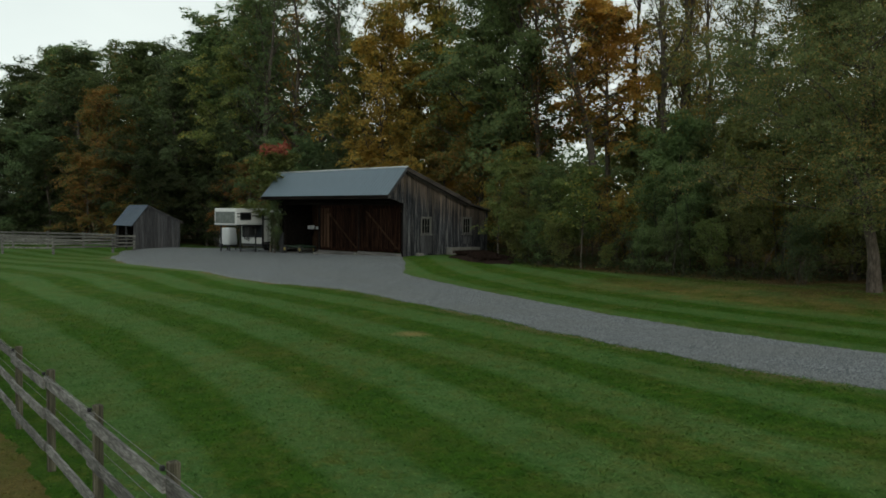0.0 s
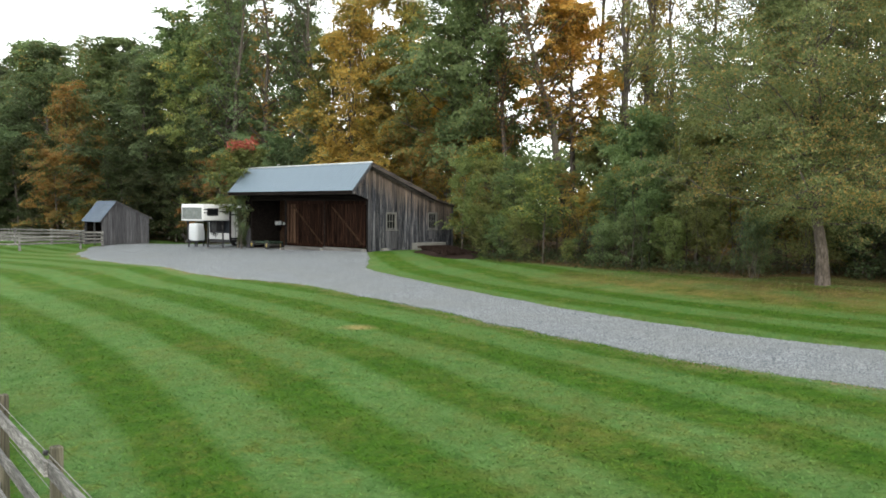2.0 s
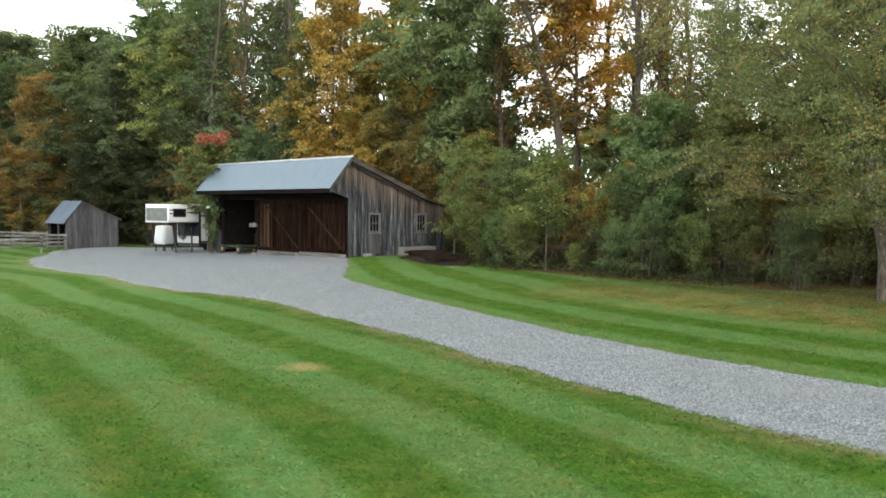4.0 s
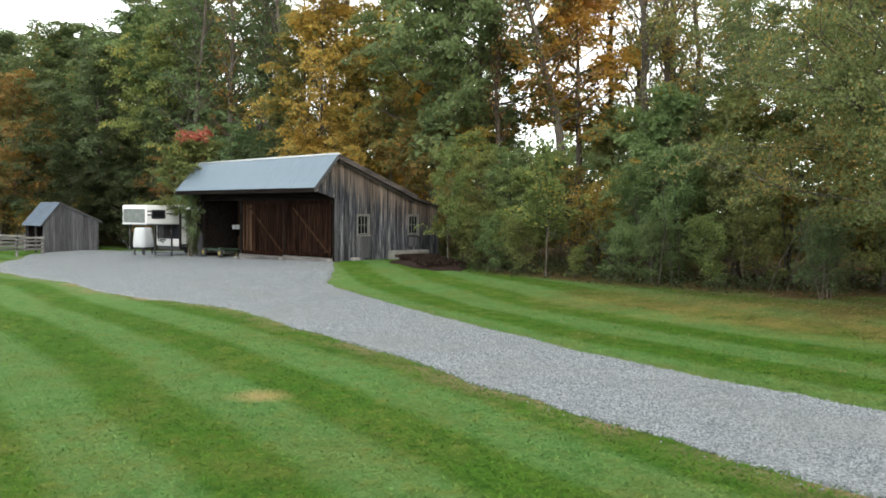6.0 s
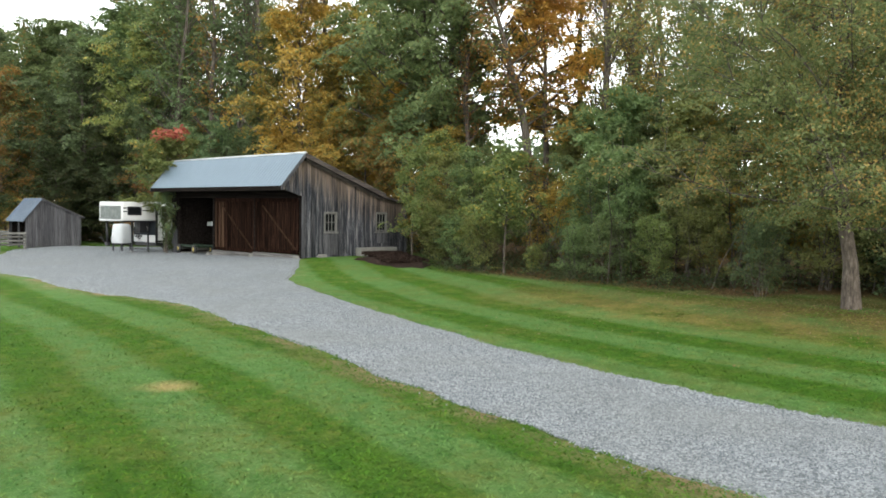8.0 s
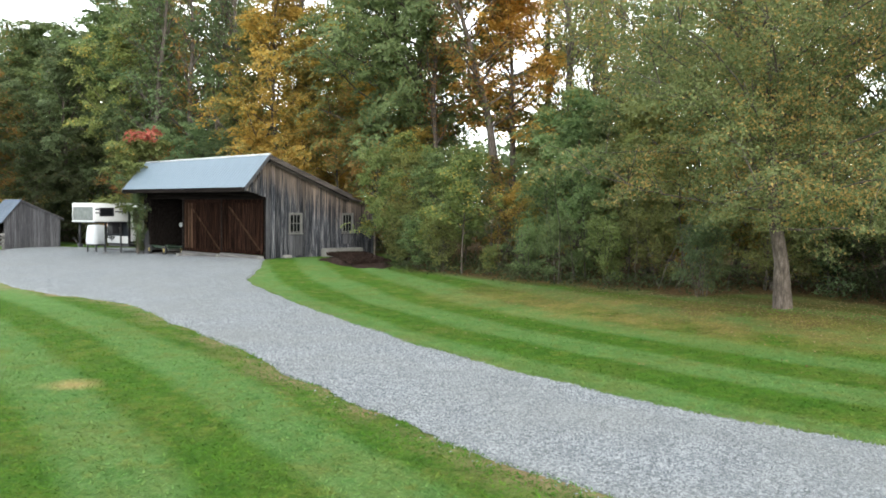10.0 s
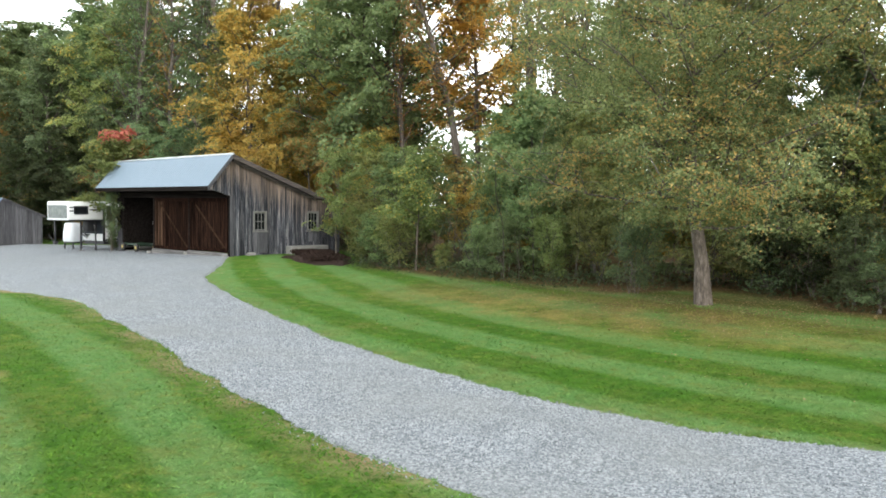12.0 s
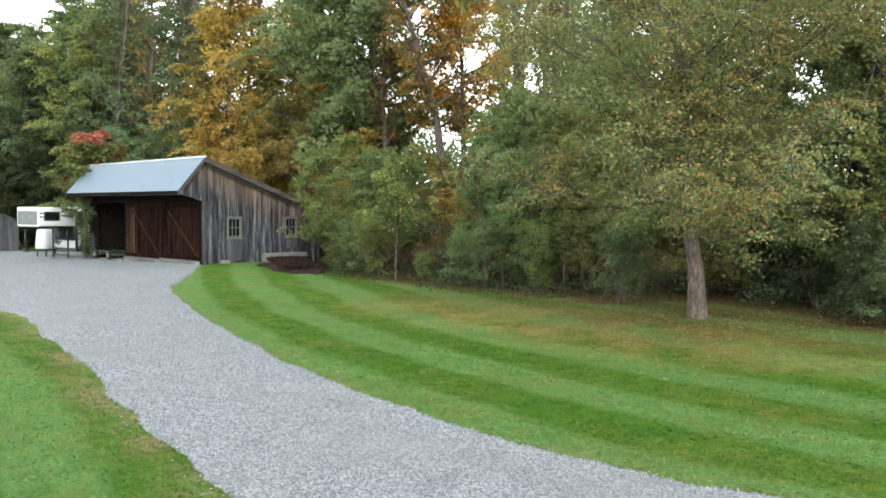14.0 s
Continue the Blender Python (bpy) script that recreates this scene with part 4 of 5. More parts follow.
# ---- shed and fences ----
def build_shed():
    x1, x0, g = -28.5, -31.6, -0.72
    shed = thing("run_in_shed", (0, -0.27, 0), "small grey board run-in shed with metal roof", "shed")

    def top(y):
        return 1.12 + 1.22 * (y + 1.0) if y < 0 else 2.34 - 0.44 * y

    for x, d, nm in ((x1, -1, "side_wall"), (x0, 1, "side_wall")):
        wall = prism(nm, [(-0.97, g), (2.47, g), (2.47, top(2.47) - 0.02), (0, top(0) - 0.03), (-0.97, top(-0.97) - 0.02)], "x", x + d * 0.06, x + d * 0.02, BEAM_WOOD, shed)
        y, rng = -1.0, random.Random(int(x * -10))
        while y < 2.49:
            y2 = min(2.5, y + rng.uniform(0.2, 0.3))
            if y < 0 < y2:
                y2 = 0.0
            a, b = y + 0.003, y2 - 0.003
            prism("board", [(a, g - 0.1), (b, g - 0.1), (b, top(b)), (a, top(a))], "x", x + d * 0.02, x - d * rng.uniform(0.0, 0.012), SHED_WOOD, wall)
            y = y2
    block("rear_wall", (x0 + 0.06, 2.42, g - 0.05), (x1 - 0.06, 2.47, 1.2), SHED_WOOD, shed)
    for x in (x0 + 0.02, (x0 + x1) / 2, x1 - 0.12):
        block("post", (x, -0.95, g - 0.1), (x + 0.1, -0.85, 1.1), SHED_WOOD, shed)
    block("header", (x0 + 0.02, -0.99, 0.92), (x1 - 0.02, -0.955, 1.14), SHED_WOOD, shed)
    n, ribs = None, 26
    for nm, pts in (("front_roof", ((-1.2, 0.93), (0.02, 2.4))), ("rear_roof", ((2.68, 1.2), (0.02, 2.4)))):
        verts, faces = [], []
        for i in range(ribs * 2 + 1):
            x = x0 - 0.15 + (x1 - x0 + 0.3) * i / (ribs * 2)
            h = 0.02 * (i % 2)
            for yy, zz in pts:
                verts += [(x, yy, zz + h), (x, yy, zz + h - 0.03)]
        for i in range(ribs * 2):
            b, c = i * 4, i * 4 + 4
            faces += [(b, c, c + 2, b + 2), (b + 1, b + 3, c + 3, c + 1), (b, b + 1, c + 1, c)]
        faces += [(0, 2, 3, 1), (ribs * 8, ribs * 8 + 1, ribs * 8 + 3, ribs * 8 + 2)]
        child(nm, mesh_of(nm, verts, faces, SHED_STEEL if nm == "front_roof" else SHINGLE), shed)
    for pts in (((-1.2, 0.93), (0.02, 2.39)), ((2.68, 1.19), (0.02, 2.39))):
        (ya, za), (yb, zb) = pts
        prism("rake_board", [(ya, za - 0.1), (ya, za - 0.005), (yb, zb - 0.005), (yb, zb - 0.12)], "x", x1 + 0.1, x1 + 0.13, SHED_WOOD, shed)


build_shed()


def build_near_fence():
    rng = random.Random(11)
    ax, ay, dx, dy = 26.95, -24.18, -2.15, 0.305
    posts = [(ax + dx * k, ay + dy * k) for k in range(-3, 9)]
    fence = thing("board_fence", (0, 0, 0), "weathered grey three-board fence with square posts and a wire", "fence")
    tops = []
    for i, (x, y) in enumerate(posts):
        g = ground_z(x, y)
        r = 0.038
        top = 0.375 - 0.026 * (i - 3) + rng.uniform(-0.012, 0.012)
        ob = block("post", (x - r, y - r, g - 0.3), (x + r, y + r, top), POST_WOOD, fence, "", 0.008)
        tops.append((x, y, top))
        block("insulator", (x - 0.065, y - 0.075, top - 0.065), (x - 0.03, y - 0.038, top - 0.028), BLACK, fence, "black plastic wire insulator", 0.008)
    n = Vector((dy, -dx, 0)).normalized() * -1
    for i in range(len(tops) - 1):
        a, b = Vector(tops[i]), Vector(tops[i + 1])
        along_ = (b - a).normalized()
        for drop, high in ((0.085, 0.108), (0.425, 0.105), (0.775, 0.105)):
            e0, e1 = rng.uniform(-0.015, 0.015), rng.uniform(-0.015, 0.015)
            verts = []
            for base, e in ((a - along_ * 0.05, e0), (b + along_ * 0.04, e1)):
                c = base + n * (0.04 + (0.026 if i % 2 else 0.0))
                for off, hz in ((0, -drop), (0.024, -drop), (0.024, -drop - high), (0, -drop - high)):
                    verts.append(c + n * off + Vector((0, 0, hz + e)))
            me = mesh_of("rail", verts, [(3, 2, 1, 0), (4, 5, 6, 7), (0, 1, 5, 4), (1, 2, 6, 5), (2, 3, 7, 6), (3, 0, 4, 7)], RAIL_WOOD)
            child("rail", me, fence)
    wire = [(Vector(t) + n * 0.05 + Vector((0, 0, -0.05))) for t in tops]
    tube("wire", wire, 0.003, IRON, fence, "thin fence wire", 4)
    for dz in (-0.45, -0.62):
        tube("wire", [(Vector(t) - n * 0.06 + Vector((0, 0, dz))) for t in tops], 0.003, IRON, fence, "thin fence wire", 4)


build_near_fence()


def build_far_fence():
    fence = thing("paddock_fence", (0, 0, 0), "weathered grey four-rail paddock fence by the shed", "fence")
    rng = random.Random(21)
    corners = [(-27.6, -1.6), (-27.6, -3.1), (-27.6, -7.05), (-29.6, -9.6), (-33.5, -11.2), (-38, -12.6), (-43, -14)]
    line2 = [(-31.8, -1.2), (-34.5, -2.6), (-37.5, -4.2), (-40.5, -5.8), (-43.5, -7.4), (-46.5, -9)]
    for line in (corners, line2):
        for i, (x, y) in enumerate(line):
            block("post", (x - 0.07, y - 0.07, ground_z(x, y) - 0.2), (x + 0.07, y + 0.07, 0.3 if line is corners else 0.35), RAIL_WOOD, fence, "", 0.01)
        for (xa, ya), (xb, yb) in zip(line, line[1:]):
            a, b = Vector((xa, ya, 0)), Vector((xb, yb, 0))
            d = (b - a).normalized()
            n = Vector((d.y, -d.x, 0))
            if n.x < 0:
                n = -n
            for z in (0.22, -0.02, -0.25, -0.48):
                e0, e1 = rng.uniform(-0.03, 0.03), rng.uniform(-0.03, 0.03)
                verts = []
                for c, e in ((a - d * 0.06, e0), (b + d * 0.06, e1)):
                    for off, hz in ((0.075, 0.06), (0.11, 0.06), (0.11, -0.06), (0.075, -0.06)):
                        verts.append(c + n * off + Vector((0, 0, z + hz + e)))
                child("rail", mesh_of("rail", verts, [(3, 2, 1, 0), (4, 5, 6, 7), (0, 1, 5, 4), (1, 2, 6, 5), (2, 3, 7, 6), (3, 0, 4, 7)], RAIL_WOOD_Y), fence)


build_far_fence()


# ---- trailer and tank ----
def build_trailer():
    g = ground_z(-13.5, -1)
    tr = thing("horse_trailer", (-14.3, -2.41, 0), "white gooseneck horse trailer with black trim", "trailer", turn=12.8)
    W = 1.86
    nose = block("nose", (0, 0.0, 1.25), (W, 2.05, 2.2), WHITE, tr, "", 0.07, 3)
    block("nose_panel", (0.12, -0.015, 1.33), (W - 0.1, 0.005, 2.0), GREY_PANEL, nose, "grey patterned nose panel", 0.02)
    block("nose_trim", (0.02, -0.012, 1.245), (W - 0.02, 0.01, 1.3), TRIM_STEEL, nose)
    body = block("body", (0, 2.05, 0.12), (W, 6.8, 2.22), WHITE, tr, "", 0.06, 3)
    # added dark sheet: the nose's shade on the white front wall
    block("front_panel", (0.1, 2.02, 0.5), (W - 0.06, 2.052, 1.2), NOSE_SHADE, body, "dark sheet painting the nose's shade on the front wall", 0.012)
    block("corner_trim", (W - 0.02, 1.98, 0.1), (W + 0.015, 2.12, 2.1), BLACK, body, "black corner trim")
    win = block("side_window", (W - 0.01, 0.3, 1.53), (W + 0.012, 1.12, 1.97), BLACK, nose, "black framed side window", 0.04, 2)
    block("pane", (W + 0.012, 0.37, 1.6), (W + 0.016, 1.05, 1.9), DARK_GLASS, win)
    for z in (1.86, 1.68):
        block("stripe", (W - 0.01, 0.06, z), (W + 0.006, 0.29, z + 0.06), BLACK, nose, "black stripe")
    block("stripe", (W - 0.01, 1.2, 1.74), (W + 0.006, 2.0, 1.8), BLACK, nose, "black stripe")
    block("stripe", (W - 0.01, 2.1, 1.55), (W + 0.006, 6.7, 1.62), BLACK, body, "black stripe")
    w2 = block("side_window", (W - 0.01, 2.7, 1.3), (W + 0.012, 3.5, 1.75), BLACK, body, "black framed side window", 0.04, 2)
    block("pane", (W + 0.012, 2.76, 1.35), (W + 0.016, 3.44, 1.7), DARK_GLASS, w2)
    block("underframe", (0.1, 2.1, -0.05), (W - 0.1, 6.7, 0.12), BLACK, tr)
    # gooseneck coupler, hanging from the nose
    tube("coupler_post", [(0.24, 0.3, 1.26), (0.24, 0.3, 0.1)], 0.055, BLACK, tr, "black gooseneck coupler post")
    block("coupler", (0.13, 0.2, -0.04), (0.35, 0.42, 0.14), BLACK, tr, "", 0.03)
    tube("safety_chain", [(0.18, 0.24, 0.1), (0.02, 0.18, 0.3), (-0.08, 0.15, 0.42), (-0.14, 0.12, 0.38)], 0.022, BLACK, tr, "hanging safety chain")
    for x in (0.28, W - 0.3):
        leg = block("landing_leg", (x - 0.035, 1.72, g + 0.06), (x + 0.035, 1.79, 1.26), BLACK, tr, "", 0.008)
        block("foot_plate", (x - 0.12, 1.64, g - 0.02), (x + 0.12, 1.87, g + 0.06), IRON, leg)
    block("gear_box", (W - 0.75, 1.3, 0.62), (W - 0.35, 1.9, 1.2), BLACK, tr, "black jack gear box", 0.05, 2)
    tube("crank_handle", [(W - 0.4, 1.7, 0.95), (W - 0.15, 1.6, 0.95), (W - 0.12, 1.58, 0.75)], 0.016, IRON, tr)
    for k in range(3):
        tube("hose", [(W - 0.7 + 0.13 * k, 1.4, 1.24), (W - 0.84 + 0.12 * k, 1.3, 0.8), (W - 0.7 + 0.16 * k, 1.28, 0.42 - 0.06 * k), (W - 0.5 + 0.1 * k, 1.4, 0.5)], 0.028, BLACK, tr, "black hanging hose")
    block("cross_bar", (0.2, 1.72, g + 0.2), (W - 0.2, 1.78, g + 0.26), BLACK, tr)
    block("nose_floor", (0.03, 0.04, 1.2), (W - 0.03, 2.02, 1.25), BLACK, nose, "dark underside of the nose")
    block("entry_step", (W - 0.0, 2.5, 0.0), (W + 0.22, 3.1, 0.05), IRON, tr, "", 0.01)
    block("door_seam", (W - 0.01, 2.44, 0.24), (W + 0.005, 2.47, 2.05), BLACK, body)
    block("door_seam", (W - 0.01, 3.62, 0.24), (W + 0.005, 3.65, 2.05), BLACK, body)
    block("skirt", (W - 0.01, 2.14, 0.14), (W + 0.008, 6.7, 0.24), BLACK, body, "black lower skirt")
    for y in (4.2, 5.05):
        for x in (0.02, W - 0.02):
            wh = lathe("wheel", [(0.2, -0.11), (0.33, -0.1), (0.36, -0.06), (0.36, 0.06), (0.33, 0.1), (0.2, 0.11)], (x, y, g + 0.36), "x", RUBBER, tr)
            lathe("rim", [(0.05, -0.13), (0.2, -0.115), (0.2, 0.115), (0.05, 0.13)], (x, y, g + 0.36), "x", TRIM_STEEL, wh)
    block("fender", (W - 0.02, 3.75, 0.28), (W + 0.16, 5.5, 0.36), WHITE, tr, "", 0.03)
    tank = thing("water_tank", (-16.8, -0.15, ground_z(-17, 0)), "rounded white plastic tank standing on a dark stand", "tank", turn=20)
    block("skid", (-0.52, -0.45, 0.34), (0.52, 0.45, 0.42), BLACK, tank, "dark stand frame", 0.02)
    for x in (-0.45, 0.45):
        for y in (-0.38, 0.38):
            block("stand_leg", (x - 0.04, y - 0.04, 0.0), (x + 0.04, y + 0.04, 0.34), BLACK, tank)
    v, f, lay = [], [], ((0.52, 0.42), (0.55, 0.46), (0.55, 0.7), (0.51, 1.1), (0.47, 1.38), (0.4, 1.45), (0.1, 1.47))
    for r, z in lay:
        for k in range(24):
            t = 2 * math.pi * k / 24
            c, s = math.cos(t), math.sin(t)
            q = (abs(c) ** 6 + abs(s) ** 6) ** (-1 / 6)
            v.append((c * q * r * 1.05, s * q * r, z))
    for i in range(len(lay) - 1):
        f += [(i * 24 + k, i * 24 + (k + 1) % 24, (i + 1) * 24 + (k + 1) % 24, (i + 1) * 24 + k) for k in range(24)]
    f.append(tuple(range((len(lay) - 1) * 24, len(lay) * 24)))
    child("shell", mesh_of("shell", v, f, TANK, True), tank)
    lathe("cap", [(0.12, 1.465), (0.12, 1.51), (0.1, 1.52)], (0, 0, 0), "z", BLACK, tank)
    tank.scale = (0.74, 0.74, 1.0)


build_trailer()


# ---- trees ----
def leaf_cloud(rng, centres, weights, count, size, spread, flat=0.6, up=0.55, heart=None, corners=4):
    """Small leaves scattered round the twigs; shape (count * corners, 3)."""
    w = np.asarray(weights, float)
    pick = rng.choice(len(centres), count, p=w / w.sum())
    sd = np.asarray(spread)[pick][:, None] if np.ndim(spread) else spread
    c = np.asarray(centres)[pick] + rng.normal(0, 1, (count, 3)) * sd * np.array([1, 1, flat])
    n = rng.normal(0, 0.55, (count, 3)) + np.array([0, 0, up])
    if heart is not None:
        # leaves turn outwards to the light
        o = c - np.array(heart)
        n += 0.8 * o / (np.linalg.norm(o, axis=1)[:, None] + 0.01)
    n /= np.linalg.norm(n, axis=1)[:, None]
    u = np.cross(n, rng.normal(0, 1, (count, 3)))
    u /= np.linalg.norm(u, axis=1)[:, None]
    v = np.cross(n, u)
    s = size * rng.uniform(0.55, 1.35, (count, 1))
    if corners == 3:
        return np.stack([c - u * s * 0.55 - v * s * 0.2, c + u * s * 0.55 - v * s * 0.2, c + v * s * 0.45], 1).reshape(-1, 3)
    out = np.empty((count, 4, 3))
    out[:, 0], out[:, 2] = c - u * s * 0.55, c + u * s * 0.55
    out[:, 1], out[:, 3] = c + v * s * 0.36 + n * s * 0.08, c - v * s * 0.36 + n * s * 0.08
    return out.reshape(-1, 3)


def leaf_sprays(rng, centres, weights, count, size, radius, heart=None, corners=3, gap=0.0, tilt=0.45):
    """Leaves laid out in flattened, drooping sprays, one round each twig end; shape (count * corners, 3)."""
    centres, w = np.asarray(centres), np.asarray(weights, float).copy()
    if gap:
        w[rng.random(len(w)) < gap] = 0.0
    pick = rng.choice(len(centres), count, p=w / w.sum())
    big = rng.uniform(0.65, 1.4, len(centres))
    R = (radius * big)[pick]
    lean = rng.normal(0, 0.28, (len(centres), 2))
    if heart is not None:
        o = centres - np.array(heart)
        lean -= 0.3 * o[:, :2] / (np.linalg.norm(o, axis=1)[:, None] + 0.01)
    a, q = rng.uniform(0, 2 * np.pi, count), np.sqrt(rng.random(count)) * rng.choice([1.0, 1.0, 1.0, 1.35], count)
    dx, dy = np.cos(a) * q * R * 1.1, np.sin(a) * q * R * 0.9
    L = lean[pick]
    dz = dx * L[:, 0] + dy * L[:, 1] - 0.22 * R * q ** 2 + rng.normal(0, 0.13, count) * R
    c = centres[pick] + np.stack([dx, dy, dz], 1)
    n = rng.normal(0, tilt, (count, 3)) + np.array([0, 0, 1.0])
    n[:, 0] += 0.45 * np.cos(a) * q - L[:, 0]
    n[:, 1] += 0.45 * np.sin(a) * q - L[:, 1]
    n /= np.linalg.norm(n, axis=1)[:, None]
    u = np.cross(n, rng.normal(0, 1, (count, 3)))
    u /= np.linalg.norm(u, axis=1)[:, None]
    v = np.cross(n, u)
    s = size * rng.uniform(0.6, 1.35, (count, 1))
    if corners == 3:
        return np.stack([c - u * s * 0.55 - v * s * 0.2, c + u * s * 0.55 - v * s * 0.2, c + v * s * 0.5], 1).reshape(-1, 3)
    return np.stack([c - u * s * 0.55, c + v * s * 0.36 + n * s * 0.08, c + u * s * 0.55, c - v * s * 0.36 + n * s * 0.08], 1).reshape(-1, 3)


def grow(seed, tall, reach, girth, base, limbs, shape="round", lean=0.0, twigs=5, stems=1, droop=0.0, rise=(15, 65), even=False, toward=None):
    """Trunk, limbs and twigs of a tree. Returns wood vertices and faces, leaf centres with weights."""
    rng = random.Random(seed)
    verts, faces, tips, load = [], [], [], []

    def wood(path, radii, n):
        v, f = tube_arrays(path, radii, n, False)
        k = len(verts)
        verts.extend(v)
        faces.extend(tuple(i + k for i in q) for q in f)

    for stem in range(stems):
        sa = rng.uniform(0, 6.28) if toward is None else radians(toward)
        drift = Vector((math.cos(sa), math.sin(sa), 0)) * (lean if stems == 1 else rng.uniform(0.1, 0.3))
        foot = Vector((0, 0, -0.15)) if stems == 1 else Vector((rng.uniform(-0.25, 0.25), rng.uniform(-0.25, 0.25), -0.1))
        path, radii, steps = [], [], 9
        side = Vector((0, 0, 0))
        for i in range(steps + 1):
            t = i / steps
            side += Vector((rng.uniform(-1, 1), rng.uniform(-1, 1), 0)) * tall * 0.012
            path.append(foot + Vector((0, 0, tall * 0.96 * t)) + drift * tall * t + side * (i > 0))
            radii.append(girth * (1 - 0.9 * t) ** 0.85 * (1.35 if i == 0 else 1.0) / (1 if stems == 1 else 1.6))
        wood(path, radii, 8)
        bole = len(verts)
        for k in range(limbs):
            t = base + (0.97 - base) * ((k + rng.random()) / limbs)
            i = min(int(t * steps), steps - 1)
            p = path[i].lerp(path[i + 1], t * steps - i)
            q = (t - base) / (1 - base)
            if shape == "round":
                ln = reach * (0.45 + 0.75 * math.sin(math.pi * min(1, 0.18 + q * 0.8)))
            elif shape == "cone":
                ln = reach * (1.08 - q) ** 0.9
            else:
                ln = reach * (0.55 + 0.5 * q)
            ln *= rng.uniform(0.65, 1.15)
            az = k * 2.4 + rng.uniform(-0.7, 0.7)
            el = radians(rise[0] + (rise[1] - rise[0]) * q + rng.uniform(-12, 12))
            d = Vector((math.cos(az) * math.cos(el), math.sin(az) * math.cos(el), math.sin(el)))
            lp, pts = p.copy(), [p.copy()]
            for s in range(5):
                d = (d + Vector((rng.uniform(-0.2, 0.2), rng.uniform(-0.2, 0.2), rng.uniform(-0.1, 0.2) - droop * (s / 4)))).normalized()
                lp = lp + d * ln / 5
                pts.append(lp.copy())
            r0 = max(0.018, radii[i] * (0.26 if even else 0.42))
            wood(pts, [r0 * (1 - 0.16 * s) for s in range(6)], 4)
            thick = rng.uniform(0.85, 1.2) if even else rng.uniform(0.35, 1.5)
            for s in (1, 2, 3, 4, 5) if even else (2, 3, 4, 5):
                tips.append(pts[s])
                load.append(thick * 0.8)
            for _ in range(twigs):
                s = rng.randint(1, 5)
                a = pts[s]
                e = (d + Vector((rng.uniform(-1, 1), rng.uniform(-1, 1), rng.uniform(-0.5, 0.8) - droop))).normalized()
                b = a + e * ln * rng.uniform(0.2, 0.42)
                m = a.lerp(b, 0.5) + Vector((0, 0, 0.05 * ln))
                wood([a, m, b], [r0 * 0.35, r0 * 0.22, r0 * 0.08], 3)
                tips += [m, b]
                load += [thick, thick * 1.3]
    return verts, faces, tips, load, bole


SPECIES = {
    # tall, reach, girth, base, limbs, shape, leaves, leaf size, spray radius, gap, droop, twigs, rise
    "oak": (18.0, 4.3, 0.3, 0.14, 46, "round", 34000, 0.21, 0.62, 0.12, 0.05, 6, (5, 62)),
    "back": (19.0, 4.8, 0.28, 0.2, 26, "round", 12000, 0.3, 0.8, 0.0, 0.05, 3, (5, 62)),
    "tall": (20.0, 4.0, 0.27, 0.3, 36, "up", 11500, 0.18, 0.52, 0.42, 0.0, 10, (30, 68)),
    "broad": (17.0, 4.4, 0.3, 0.3, 44, "round", 42000, 0.19, 0.58, 0.08, 0.06, 7, (2, 58)),
    "bare": (20.0, 3.6, 0.24, 0.3, 30, "up", 5000, 0.14, 0.5, 0.4, 0.0, 13, (46, 72)),
    "limbed": (20.0, 3.9, 0.27, 0.26, 34, "up", 5200, 0.17, 0.5, 0.5, 0.0, 12, (26, 62)),
    "maple": (14.0, 3.4, 0.2, 0.12, 44, "round", 32000, 0.16, 0.5, 0.1, 0.0, 6, (14, 62)),
    "grove": (12.0, 3.9, 0.2, 0.12, 40, "round", 46000, 0.125, 0.46, 0.12, 0.05, 7, (4, 60)),
    "under": (8.0, 2.9, 0.09, 0.1, 26, "round", 22000, 0.135, 0.4, 0.15, 0.05, 5, (5, 58)),
    "layered": (8.0, 3.1, 0.12, 0.1, 34, "cone", 30000, 0.12, 0.42, 0.1, 0.1, 7, (4, 40)),
    "shrub": (3.6, 1.25, 0.04, 0.1, 8, "round", 9000, 0.095, 0.26, 0.1, 0.0, 4, (15, 65)),
    "sapling": (5.0, 1.6, 0.045, 0.22, 20, "round", 9000, 0.105, 0.28, 0.1, 0.0, 5, (10, 55)),
}
VARIANTS = {"oak": 4, "back": 2, "tall": 3, "broad": 2, "bare": 3, "limbed": 2, "maple": 3, "grove": 3, "under": 4, "layered": 2, "shrub": 4, "sapling": 4}
STOCK = {}
for kind, (tall, reach, girth, base, limbs, shape, leaves, size, radius, gap, droop, twigs, rise) in SPECIES.items():
    for k in range(VARIANTS[kind]):
        seed = sum(map(ord, kind)) * 7 + k * 101
        v, f, tips, load, _ = grow(seed, tall, reach, girth, base, limbs, shape, 0.06, twigs, 5 if kind == "shrub" else 1, droop, rise)
        cloud = leaf_sprays(np.random.default_rng(seed), np.array([tuple(p) for p in tips]), load, leaves, size, radius, (0, 0, tall * 0.45), 3, gap)
        STOCK[kind, k] = (tall, mesh_of("trunk", v, f, PALE_BARK if kind == "bare" else BARK, True), quads_mesh("crown", cloud, 3, LEAF["green"]))

